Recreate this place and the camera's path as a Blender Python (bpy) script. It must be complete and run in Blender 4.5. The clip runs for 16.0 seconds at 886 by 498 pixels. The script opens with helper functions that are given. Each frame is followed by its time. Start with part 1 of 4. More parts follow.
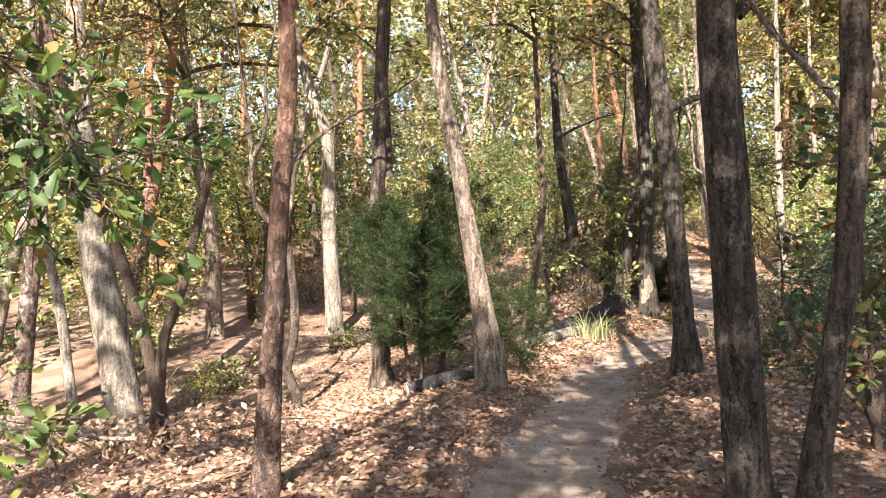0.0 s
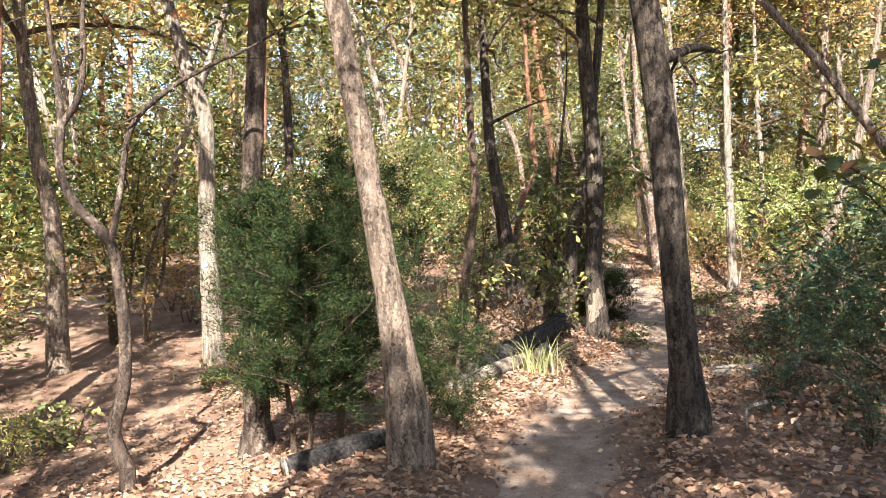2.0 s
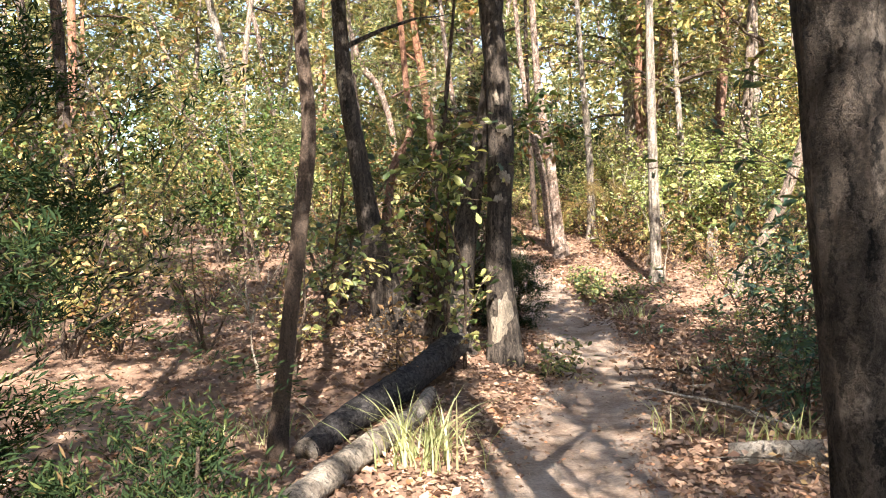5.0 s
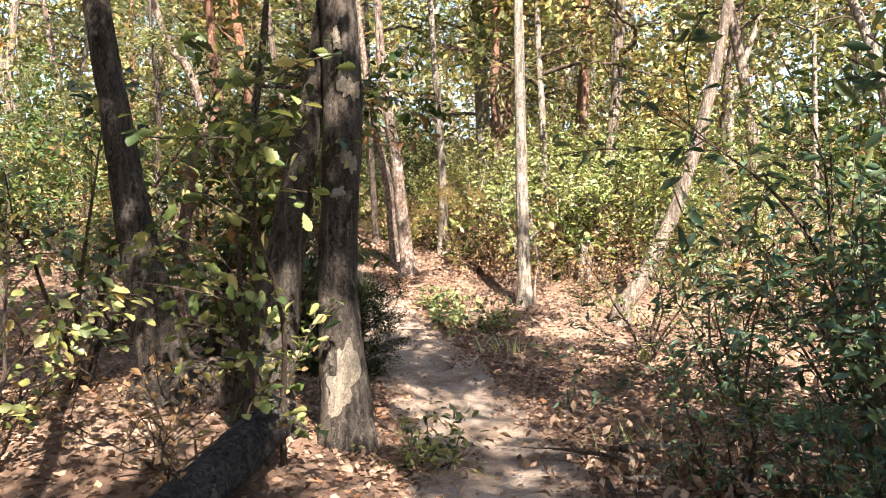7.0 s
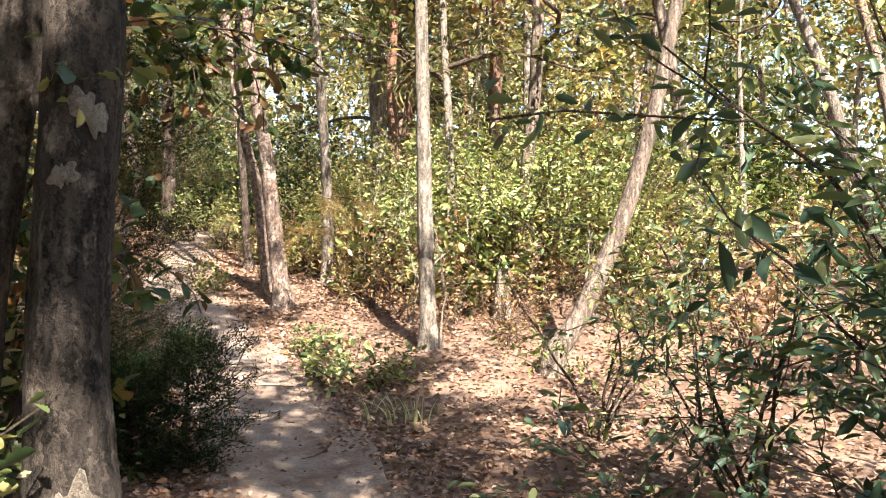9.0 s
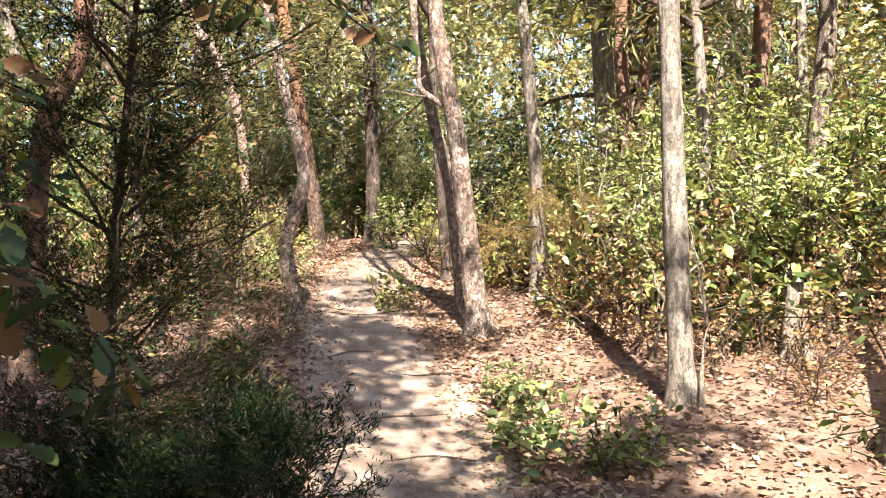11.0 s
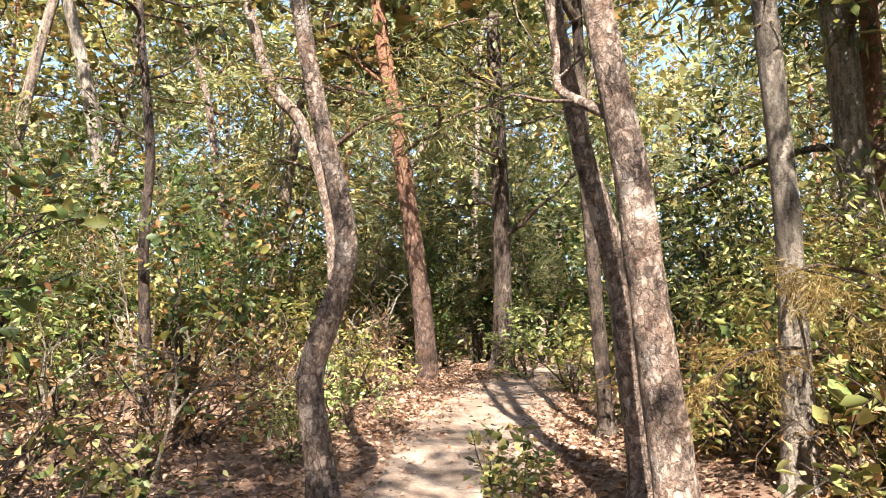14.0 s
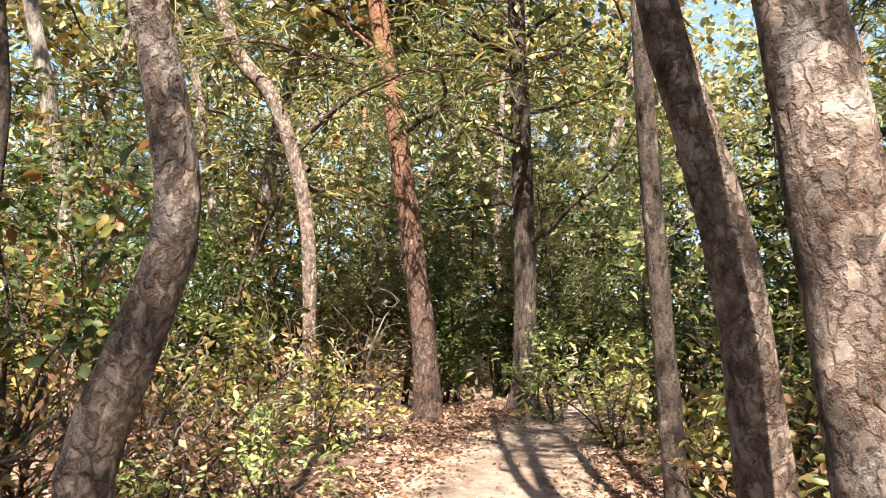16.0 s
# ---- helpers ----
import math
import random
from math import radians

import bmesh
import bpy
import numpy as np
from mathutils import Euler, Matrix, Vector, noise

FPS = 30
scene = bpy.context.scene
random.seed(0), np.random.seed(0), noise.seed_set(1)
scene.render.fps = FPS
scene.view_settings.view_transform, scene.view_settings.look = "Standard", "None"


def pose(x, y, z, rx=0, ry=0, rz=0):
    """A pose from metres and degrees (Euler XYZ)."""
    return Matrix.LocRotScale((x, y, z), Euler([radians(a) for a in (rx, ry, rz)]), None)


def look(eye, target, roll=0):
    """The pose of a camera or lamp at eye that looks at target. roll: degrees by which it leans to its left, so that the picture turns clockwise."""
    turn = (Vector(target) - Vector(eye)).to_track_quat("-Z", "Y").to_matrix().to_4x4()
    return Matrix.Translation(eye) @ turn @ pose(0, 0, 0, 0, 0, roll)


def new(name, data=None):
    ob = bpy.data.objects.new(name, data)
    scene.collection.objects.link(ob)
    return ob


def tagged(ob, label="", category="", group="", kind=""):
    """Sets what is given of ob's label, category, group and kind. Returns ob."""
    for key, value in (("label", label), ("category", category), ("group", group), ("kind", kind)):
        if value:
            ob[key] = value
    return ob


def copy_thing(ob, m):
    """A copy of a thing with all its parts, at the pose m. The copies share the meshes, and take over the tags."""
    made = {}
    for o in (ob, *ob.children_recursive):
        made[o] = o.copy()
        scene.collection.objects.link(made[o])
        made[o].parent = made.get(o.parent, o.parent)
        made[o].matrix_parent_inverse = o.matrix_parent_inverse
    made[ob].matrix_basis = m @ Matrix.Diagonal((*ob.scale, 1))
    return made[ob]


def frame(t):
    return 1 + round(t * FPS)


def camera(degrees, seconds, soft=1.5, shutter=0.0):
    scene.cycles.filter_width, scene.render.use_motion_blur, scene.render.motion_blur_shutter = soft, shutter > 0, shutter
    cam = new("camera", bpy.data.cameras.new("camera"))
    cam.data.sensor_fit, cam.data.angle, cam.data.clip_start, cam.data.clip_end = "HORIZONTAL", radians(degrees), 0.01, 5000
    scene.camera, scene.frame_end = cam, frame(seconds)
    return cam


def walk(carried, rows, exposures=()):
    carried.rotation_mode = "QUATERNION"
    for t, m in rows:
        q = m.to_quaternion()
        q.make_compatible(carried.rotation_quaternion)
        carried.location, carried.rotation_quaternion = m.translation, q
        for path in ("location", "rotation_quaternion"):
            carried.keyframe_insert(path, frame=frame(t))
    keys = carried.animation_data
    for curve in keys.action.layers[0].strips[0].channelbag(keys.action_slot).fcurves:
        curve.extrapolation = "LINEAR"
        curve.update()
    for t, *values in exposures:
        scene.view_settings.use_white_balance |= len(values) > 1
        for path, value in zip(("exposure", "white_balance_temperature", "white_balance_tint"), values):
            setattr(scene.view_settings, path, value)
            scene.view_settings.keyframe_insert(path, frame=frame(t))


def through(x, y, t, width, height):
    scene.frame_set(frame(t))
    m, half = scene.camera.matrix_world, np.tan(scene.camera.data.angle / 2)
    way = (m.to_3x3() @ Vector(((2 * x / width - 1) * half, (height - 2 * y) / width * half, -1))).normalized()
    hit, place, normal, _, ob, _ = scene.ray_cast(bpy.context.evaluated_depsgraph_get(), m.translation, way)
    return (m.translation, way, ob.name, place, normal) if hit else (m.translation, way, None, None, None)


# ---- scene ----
cam = camera(58.4, 16.0, soft=1.0)
METRES, EYE, TILT, LEAN, TURN = 20.0, 1.45, 0.0, 0.0, 0.0
ROWS = [
    (0.0, 0.0, 0.0, 0.0, 0.0, 0.0, 0.0),
    (0.5, -0.0005, 0.0305, 0.001, -0.63, 0.61, -0.0),
    (1.0, 0.0007, 0.0614, 0.0007, -0.96, 0.49, -0.0),
    (1.5, 0.0036, 0.0931, 0.0011, -3.23, 0.79, 0.06),
    (2.0, 0.0067, 0.1243, 0.0003, -5.99, 0.56, 0.03),
    (2.5, 0.0104, 0.1569, 0.0015, -8.28, 1.08, 0.03),
    (3.0, 0.0148, 0.1883, 0.0012, -10.23, 1.14, 0.21),
    (5.5, 0.058, 0.3471, 0.0048, -16.5, -1.06, 0.16),
    (6.0, 0.0683, 0.378, 0.005, -18.38, -0.14, 0.06),
    (6.5, 0.0785, 0.4107, 0.0054, -21.57, -0.21, -0.05),
    (7.0, 0.0882, 0.4408, 0.0054, -27.27, -0.04, -0.1),
    (7.5, 0.1014, 0.4683, 0.0068, -32.37, 0.64, -0.32),
    (8.0, 0.1173, 0.4921, 0.007, -38.7, 1.26, -0.27),
    (10.5, 0.1997, 0.6199, 0.0094, -21.7, 2.27, -0.06),
    (11.0, 0.2149, 0.6495, 0.0104, -18.08, 2.26, -0.2),
    (11.5, 0.2285, 0.6806, 0.0135, -13.77, 3.54, -0.28),
    (12.0, 0.2379, 0.7081, 0.016, -10.88, 6.75, -0.51),
    (12.5, 0.2473, 0.7353, 0.0186, -8.75, 10.66, -0.93),
    (13.0, 0.2562, 0.7645, 0.0192, -8.4, 11.71, -1.12),
    (13.5, 0.2629, 0.7967, 0.02, -7.86, 11.65, -1.36),
    (14.0, 0.2697, 0.8284, 0.0216, -7.62, 10.98, -1.6),
    (14.5, 0.2779, 0.8575, 0.0227, -6.33, 11.23, -2.16),
    (15.0, 0.2847, 0.8865, 0.0273, -6.26, 12.05, -2.24),
    (15.5, 0.292, 0.9137, 0.0324, -5.57, 12.9, -2.49),
    (16.0, 0.2969, 0.9387, 0.036, -5.65, 12.5, -2.52),
]
walk(cam, [(t, pose(0, 0, EYE, TILT, LEAN, TURN) @ pose(METRES * x, METRES * y, METRES * z, 90 + pitch, roll, yaw)) for t, x, y, z, yaw, pitch, roll in ROWS],
     [(0.0, 2.4), (3.0, 2.36), (5.5, 2.42), (8.0, 2.32), (11.0, 2.42), (12.5, 2.33), (14.5, 2.14), (16.0, 2.02)])

# ---- light ----
SUN_ELEV, SUN_AZ = radians(42), radians(190)      # azimuth of the sun, clockwise from +y
world = bpy.data.worlds.new("sky")
scene.world = world
world.use_nodes = True
wn = world.node_tree.nodes
sky = wn.new("ShaderNodeTexSky")
sky.sky_type, sky.sun_disc = "NISHITA", False
sky.sun_elevation, sky.sun_rotation = SUN_ELEV, SUN_AZ
wn["Background"].inputs["Strength"].default_value = 0.105
sky.dust_density = 0.6
world.node_tree.links.new(sky.outputs[0], wn["Background"].inputs["Color"])
sun = new("sun", bpy.data.lights.new("sun", "SUN"))
sun.data.energy, sun.data.angle, sun.data.color = 5.0, radians(0.53), (1.0, 0.93, 0.83)
_d = Vector((math.sin(SUN_AZ) * math.cos(SUN_ELEV), math.cos(SUN_AZ) * math.cos(SUN_ELEV), math.sin(SUN_ELEV)))
sun.matrix_world = look(_d * 60, (0, 0, 0))


# ---- the lie of the land ----
TRAIL_Y = [-30, -6, 0, 4.6, 8.2, 10.9, 13.0, 15.0, 17.0, 18.9, 20.5, 21.6, 22.8, 24.3, 26.2, 28.2, 30.5, 34, 60]
TRAIL_X = [-3, -0.5, 0.1, 0.55, 1.62, 3.05, 4.35, 5.05, 5.45, 5.85, 6.0, 6.05, 6.42, 6.95, 7.55, 8.4, 9.8, 12.5, 30]
RISE_Y = [-40, 0, 8, 10.5, 14.4, 16.3, 17.2, 18.3, 18.8, 19.7, 20.6, 22.8, 27.6, 30, 36, 60]
RISE_Z = [-0.6, 0, 0.08, 0.17, 0.24, 0.42, 0.5, 0.67, 0.76, 0.98, 1.18, 1.62, 2.3, 2.6, 2.8, 1.0]
WIGGLE = np.random.default_rng(5).uniform(0, 6.28, (24, 2))


def bumps(x, y, size, seed=0):
    """Smooth unevenness between about -1 and 1, for arrays."""
    s = 0
    for k in range(8):
        a, ph = WIGGLE[(k + seed * 3) % 24]
        s = s + np.sin((x * math.cos(a * 1.7) + y * math.sin(a * 1.7)) / size * (1 + 0.37 * k) + ph) / (1 + 0.5 * k)
    return s / 2.4


def trail_x(y):
    return np.interp(y, TRAIL_Y, TRAIL_X)


def ground_z(x, y):
    x, y = np.asarray(x, float), np.asarray(y, float)
    c = trail_x(y)
    z = np.interp(y, RISE_Y, RISE_Z)
    left = np.clip(c - 1.1 - x, 0, None)
    near = np.interp(y, [-10, 9, 11, 13.5, 17, 21, 30], [0.2, 0.2, 0.16, 0.06, 0.03, 0.05, 0.08])
    z = z - near * np.minimum(left, 5) - 0.05 * np.clip(left - 5, 0, 40)
    right = np.clip(x - c - 0.8, 0, None)
    bank = np.interp(y, [-10, 12, 15, 17.5, 20, 24, 30], [0.04, 0.02, 0.08, 0.2, 0.26, 0.16, 0.08])
    z = z + bank * np.minimum(right, 3) + 0.015 * np.clip(right - 3, 0, 40)
    z = z + 0.42 * np.exp(-((x - 2.5) ** 2 / 1.3 + (y - 14.5) ** 2 / 1.6))
    z = z + 0.18 * np.exp(-((x - 2.45) ** 2 / 0.3 + (y - 8.1) ** 2 / 0.5))
    off = np.clip(np.abs(x - c) - 0.3, 0, 1)
    z = z + bumps(x, y, 0.9, 1) * 0.05 * (0.25 + off) + bumps(x, y, 0.23, 2) * 0.012 + bumps(x, y, 5, 3) * 0.12 * off
    return z - 0.05 * np.exp(-((x - c) / 0.45) ** 2)


def far_rise(x, y):
    """The wooded hill beyond the crest."""
    side = np.clip((np.asarray(x, float) + 8) / 14, 0, 1)
    return np.clip((np.asarray(y, float) - 36) / 34, 0, 1) ** 1.2 * 11 * side + np.clip((np.asarray(x, float) - 30) / 40, 0, 1) * 6


def gz(x, y):
    return float(ground_z(x, y) + far_rise(x, y))


# ---- materials ----
def material(name):
    m = bpy.data.materials.new(name)
    m.use_nodes = True
    t = m.node_tree
    t.nodes.clear()
    out = t.nodes.new("ShaderNodeOutputMaterial")
    return m, t, out


def node(t, kind, **sets):
    n = t.nodes.new(kind)
    for k, v in sets.items():
        n.inputs[k.replace("_", " ")].default_value = v
    return n


def ramp(t, source, stops):
    r = t.nodes.new("ShaderNodeValToRGB")
    while len(r.color_ramp.elements) < len(stops):
        r.color_ramp.elements.new(0.5)
    for e, (p, c) in zip(r.color_ramp.elements, stops):
        e.position, e.color = p, (*c, 1)
    t.links.new(source, r.inputs[0])
    return r.outputs[0]


def mixed(t, fac, a, b, mode="MIX"):
    n = t.nodes.new("ShaderNodeMix")
    n.data_type, n.blend_type = "RGBA", mode
    for s, v in ((n.inputs[0], fac), (n.inputs[6], a), (n.inputs[7], b)):
        if isinstance(v, bpy.types.NodeSocket):
            t.links.new(v, s)
        else:
            s.default_value = v if isinstance(v, (int, float)) else (*v, 1)
    return n.outputs[2]


def mixed_rgb(a, b, f):
    return tuple(p + (q - p) * f for p, q in zip(a, b))


def coords(t, scale=(1, 1, 1)):
    tc, mp = t.nodes.new("ShaderNodeTexCoord"), t.nodes.new("ShaderNodeMapping")
    mp.inputs["Scale"].default_value = scale
    t.links.new(tc.outputs["Object"], mp.inputs[0])
    return mp.outputs[0]


def noise_tex(t, vec, scale, detail=4, rough=0.55):
    n = node(t, "ShaderNodeTexNoise", Scale=scale, Detail=detail, Roughness=rough)
    t.links.new(vec, n.inputs["Vector"])
    return n.outputs["Fac"]


def leaf_material(name, stops, through=0.3, gloss=0.4, sheen=0.55, tint=0.8, clump=0.0):
    m, t, out = material(name)
    geo = t.nodes.new("ShaderNodeNewGeometry")
    pick = geo.outputs["Random Per Island"]
    if clump:       # whole boughs share a colour
        broad = node(t, "ShaderNodeMapRange")
        broad.inputs[1].default_value, broad.inputs[2].default_value = 0.32, 0.68
        t.links.new(noise_tex(t, coords(t), clump, 3), broad.inputs[0])
        blend = node(t, "ShaderNodeMix", Factor=0.6)
        t.links.new(pick, blend.inputs[2])
        t.links.new(broad.outputs[0], blend.inputs[3])
        pick = blend.outputs[0]
    c = ramp(t, pick, stops)
    v = noise_tex(t, coords(t), 1.3, 2)
    c = mixed(t, 0.5, c, ramp(t, v, [(0.3, (0.62, 0.62, 0.55)), (0.7, (1.0, 1.0, 1.0))]), "MULTIPLY")
    info = t.nodes.new("ShaderNodeObjectInfo")
    c = mixed(t, tint, c, ramp(t, info.outputs["Random"], [(0.0, (0.72, 0.84, 0.72)), (0.35, (0.96, 1.02, 0.92)), (0.7, (1.1, 1.06, 0.98)), (1.0, (1.32, 1.08, 0.9))]), "MULTIPLY")
    p = node(t, "ShaderNodeBsdfPrincipled", Roughness=gloss)
    p.inputs["Specular IOR Level"].default_value = sheen
    t.links.new(c, p.inputs["Base Color"])
    tr = t.nodes.new("ShaderNodeBsdfTranslucent")
    t.links.new(mixed(t, 0.6, c, (1.6, 1.5, 0.8), "MULTIPLY"), tr.inputs["Color"])
    mx = node(t, "ShaderNodeMixShader", Fac=through)
    t.links.new(p.outputs[0], mx.inputs[1])
    t.links.new(tr.outputs[0], mx.inputs[2])
    t.links.new(mx.outputs[0], out.inputs[0])
    return m


def bark_material(name, dark, light, patch, patch_amount=0.5, grain=9.0, stretch=0.16, red=None, plates=0.0):
    """Furrowed bark; plates: how far it breaks into flakes, with a redder layer between them."""
    m, t, out = material(name)
    tc, mp = t.nodes.new("ShaderNodeTexCoord"), t.nodes.new("ShaderNodeMapping")
    mp.inputs["Scale"].default_value = (1, 1, stretch)
    t.links.new(tc.outputs["Object"], mp.inputs[0])
    warp = node(t, "ShaderNodeTexNoise", Scale=grain * 2.6, Detail=5.0, Roughness=0.65)
    t.links.new(tc.outputs["Object"], warp.inputs["Vector"])
    ad = t.nodes.new("ShaderNodeVectorMath")
    ad.operation = "MULTIPLY_ADD"
    ad.inputs[1].default_value = (0.07, 0.07, 0.07)
    t.links.new(warp.outputs["Color"], ad.inputs[0])
    t.links.new(mp.outputs[0], ad.inputs[2])
    vec = ad.outputs[0]
    ridge = noise_tex(t, vec, grain * 4.5, 8, 0.72)
    c = ramp(t, ridge, [(0.38, dark), (0.52, mixed_rgb(dark, light, 0.6)), (0.64, light)])
    flake = node(t, "ShaderNodeTexVoronoi", Scale=grain * 4.2)
    t.links.new(vec, flake.inputs["Vector"])
    tint = t.nodes.new("ShaderNodeRGBToBW")
    t.links.new(flake.outputs["Color"], tint.inputs[0])
    c = mixed(t, 0.75, c, ramp(t, tint.outputs[0], [(0.15, (0.45, 0.43, 0.42)), (0.85, (1.5, 1.42, 1.35))]), "MULTIPLY")
    vor = node(t, "ShaderNodeTexVoronoi", Scale=grain * 4.2)
    vor.feature = "DISTANCE_TO_EDGE"
    t.links.new(vec, vor.inputs["Vector"])
    crack = ramp(t, vor.outputs["Distance"], [(0.02, (0.0, 0.0, 0.0)), (0.2, (1, 1, 1))])
    if plates:
        under = ramp(t, noise_tex(t, tc.outputs["Object"], grain * 0.8, 5, 0.6), [(0.45, (0.06, 0.045, 0.038)), (0.68, (0.27, 0.14, 0.085))])
        c = mixed(t, mixed(t, plates, (1, 1, 1), crack, "MULTIPLY"), under, c)
    blot = noise_tex(t, coords(t, (1, 1, 0.7)), 5.0, 7, 0.7)
    spots = mixed(t, 1.0, ramp(t, blot, [(patch_amount, (0, 0, 0)), (patch_amount + 0.1, (0.8, 0.8, 0.8))]), ramp(t, ridge, [(0.38, (0.1, 0.1, 0.1)), (0.55, (1, 1, 1))]), "MULTIPLY")
    c = mixed(t, spots, c, patch)
    if red:
        up = t.nodes.new("ShaderNodeSeparateXYZ")
        t.links.new(tc.outputs["Object"], up.inputs[0])
        mr = node(t, "ShaderNodeMapRange")
        mr.inputs[1].default_value, mr.inputs[2].default_value, mr.inputs[4].default_value = 1.0, 4.5, 0.8
        t.links.new(up.outputs["Z"], mr.inputs[0])
        c = mixed(t, mr.outputs[0], c, mixed(t, ridge, red, (0.5, 0.24, 0.14)))
    p = node(t, "ShaderNodeBsdfPrincipled", Roughness=0.9)
    p.inputs["Specular IOR Level"].default_value = 0.2
    t.links.new(c, p.inputs["Base Color"])
    h = mixed(t, 0.15 + 0.4 * plates, ridge, crack)
    b = node(t, "ShaderNodeBump", Strength=1.0, Distance=0.03)
    t.links.new(h, b.inputs["Height"])
    t.links.new(b.outputs[0], p.inputs["Normal"])
    t.links.new(p.outputs[0], out.inputs[0])
    return m


def soil_material(name, stops, scale, bump, fine=40):
    m, t, out = material(name)
    vec = coords(t)
    n1, n2 = noise_tex(t, vec, scale, 6, 0.65), noise_tex(t, vec, fine, 5, 0.7)
    c = ramp(t, n1, stops)
    c = mixed(t, 0.6, c, ramp(t, n2, [(0.35, (0.5, 0.47, 0.45)), (0.65, (1.15, 1.1, 1.05))]), "MULTIPLY")
    p = node(t, "ShaderNodeBsdfPrincipled", Roughness=0.95)
    p.inputs["Specular IOR Level"].default_value = 0.15
    t.links.new(c, p.inputs["Base Color"])
    b = node(t, "ShaderNodeBump", Strength=0.8, Distance=bump)
    t.links.new(n2, b.inputs["Height"])
    t.links.new(b.outputs[0], p.inputs["Normal"])
    t.links.new(p.outputs[0], out.inputs[0])
    return m


LEAF_OAK = leaf_material("oak_leaf", [(0.0, (0.034, 0.045, 0.020)), (0.25, (0.110, 0.120, 0.049)), (0.5, (0.276, 0.245, 0.098)), (0.78, (0.485, 0.370, 0.154)), (0.95, (0.463, 0.290, 0.140)), (1.0, (0.375, 0.150, 0.070))])
LEAF_FAR = leaf_material("far_leaf", [(0.0, (0.034, 0.045, 0.021)), (0.25, (0.110, 0.120, 0.051)), (0.5, (0.276, 0.245, 0.103)), (0.78, (0.485, 0.370, 0.162)), (0.95, (0.463, 0.290, 0.147)), (1.0, (0.375, 0.150, 0.074))], clump=0.35)
LEAF_YELLOW = leaf_material("autumn_leaf", [(0.0, (0.052, 0.059, 0.024)), (0.3, (0.227, 0.206, 0.081)), (0.7, (0.556, 0.421, 0.176)), (0.88, (0.474, 0.265, 0.135)), (1.0, (0.391, 0.147, 0.081))])
LEAF_GREEN = leaf_material("green_leaf", [(0.0, (0.027, 0.046, 0.020)), (0.3, (0.106, 0.138, 0.047)), (0.65, (0.265, 0.286, 0.108)), (0.88, (0.445, 0.408, 0.175)), (1.0, (0.593, 0.449, 0.215))])
LEAF_PALE = leaf_material("pale_leaf", [(0.0, (0.064, 0.092, 0.032)), (0.3, (0.224, 0.272, 0.088)), (0.65, (0.427, 0.462, 0.176)), (0.88, (0.576, 0.542, 0.240)), (1.0, (0.640, 0.520, 0.272))])
LEAF_DEEP = leaf_material("deep_green_leaf", [(0.0, (0.034, 0.076, 0.055)), (0.55, (0.076, 0.132, 0.085)), (1.0, (0.204, 0.246, 0.110))], 0.3, 0.42, 0.4)
# Deep greens put the trailside shade into these leaves; russet is their own.
LEAF_RUSSET_SHADED = leaf_material("shaded_russet_leaf", [(0.0, (0.035, 0.06, 0.022)), (0.55, (0.085, 0.12, 0.04)), (0.75, (0.21, 0.21, 0.06)), (0.87, (0.22, 0.10, 0.045)), (1.0, (0.27, 0.15, 0.08))], 0.3, 0.5, 0.35)
LEAF_DARKOAK = leaf_material("dark_oak_leaf", [(0.0, (0.03, 0.055, 0.018)), (0.6, (0.075, 0.12, 0.035)), (0.97, (0.16, 0.19, 0.055)), (1.0, (0.30, 0.13, 0.05))], 0.35, 0.5, 0.35)
LEAF_BROWN = leaf_material("dry_leaf", [(0.0, (0.18, 0.09, 0.04)), (0.5, (0.36, 0.21, 0.10)), (1.0, (0.50, 0.35, 0.19))], 0.25, 0.7, tint=0.15)
LITTER = leaf_material("leaf_litter", [(0.0, (0.117, 0.060, 0.040)), (0.35, (0.254, 0.145, 0.095)), (0.7, (0.392, 0.250, 0.176)), (0.93, (0.466, 0.310, 0.223)), (1.0, (0.445, 0.180, 0.076))], 0.08, 0.75, tint=0.15)
NEEDLE = leaf_material("pine_needle", [(0.0, (0.100, 0.131, 0.068)), (0.7, (0.237, 0.256, 0.128)), (1.0, (0.450, 0.375, 0.187))], 0.3, 0.5)
DEAD_NEEDLE = leaf_material("dead_needle", [(0.0, (0.26, 0.17, 0.07)), (0.6, (0.44, 0.33, 0.15)), (1.0, (0.55, 0.46, 0.24))], 0.25, 0.6, tint=0.15)
# Juniper greens are darkened to carry shade; brown stops are dry needles.
JUNIPER_DRY_SHADED = leaf_material("shaded_dry_juniper_needle", [(0.0, (0.014, 0.026, 0.011)), (0.6, (0.035, 0.05, 0.018)), (0.75, (0.12, 0.085, 0.045)), (1.0, (0.2, 0.12, 0.065))], 0.25, 0.8, 0.15, tint=0.3)
JUNIPER_SHADED = leaf_material("shaded_juniper_needle", [(0.0, (0.012, 0.026, 0.011)), (0.7, (0.026, 0.046, 0.016)), (0.92, (0.075, 0.095, 0.03)), (1.0, (0.13, 0.085, 0.045))], 0.2, 0.8, 0.15, tint=0.3)
GRASS = leaf_material("grass_blade", [(0.0, (0.24, 0.28, 0.11)), (0.6, (0.44, 0.45, 0.22)), (1.0, (0.6, 0.56, 0.34))], 0.4, 0.5, tint=0.15)
BARK_OAK = bark_material("oak_bark", (0.055, 0.042, 0.035), (0.36, 0.285, 0.23), (0.42, 0.36, 0.30), 0.58)
# Dark tone and pale blotches carry shade and sun dapples in the colour.
BARK_DARK_DAPPLED = bark_material("dark_dappled_bark", (0.02, 0.016, 0.015), (0.16, 0.122, 0.1), (0.42, 0.345, 0.28), 0.55)
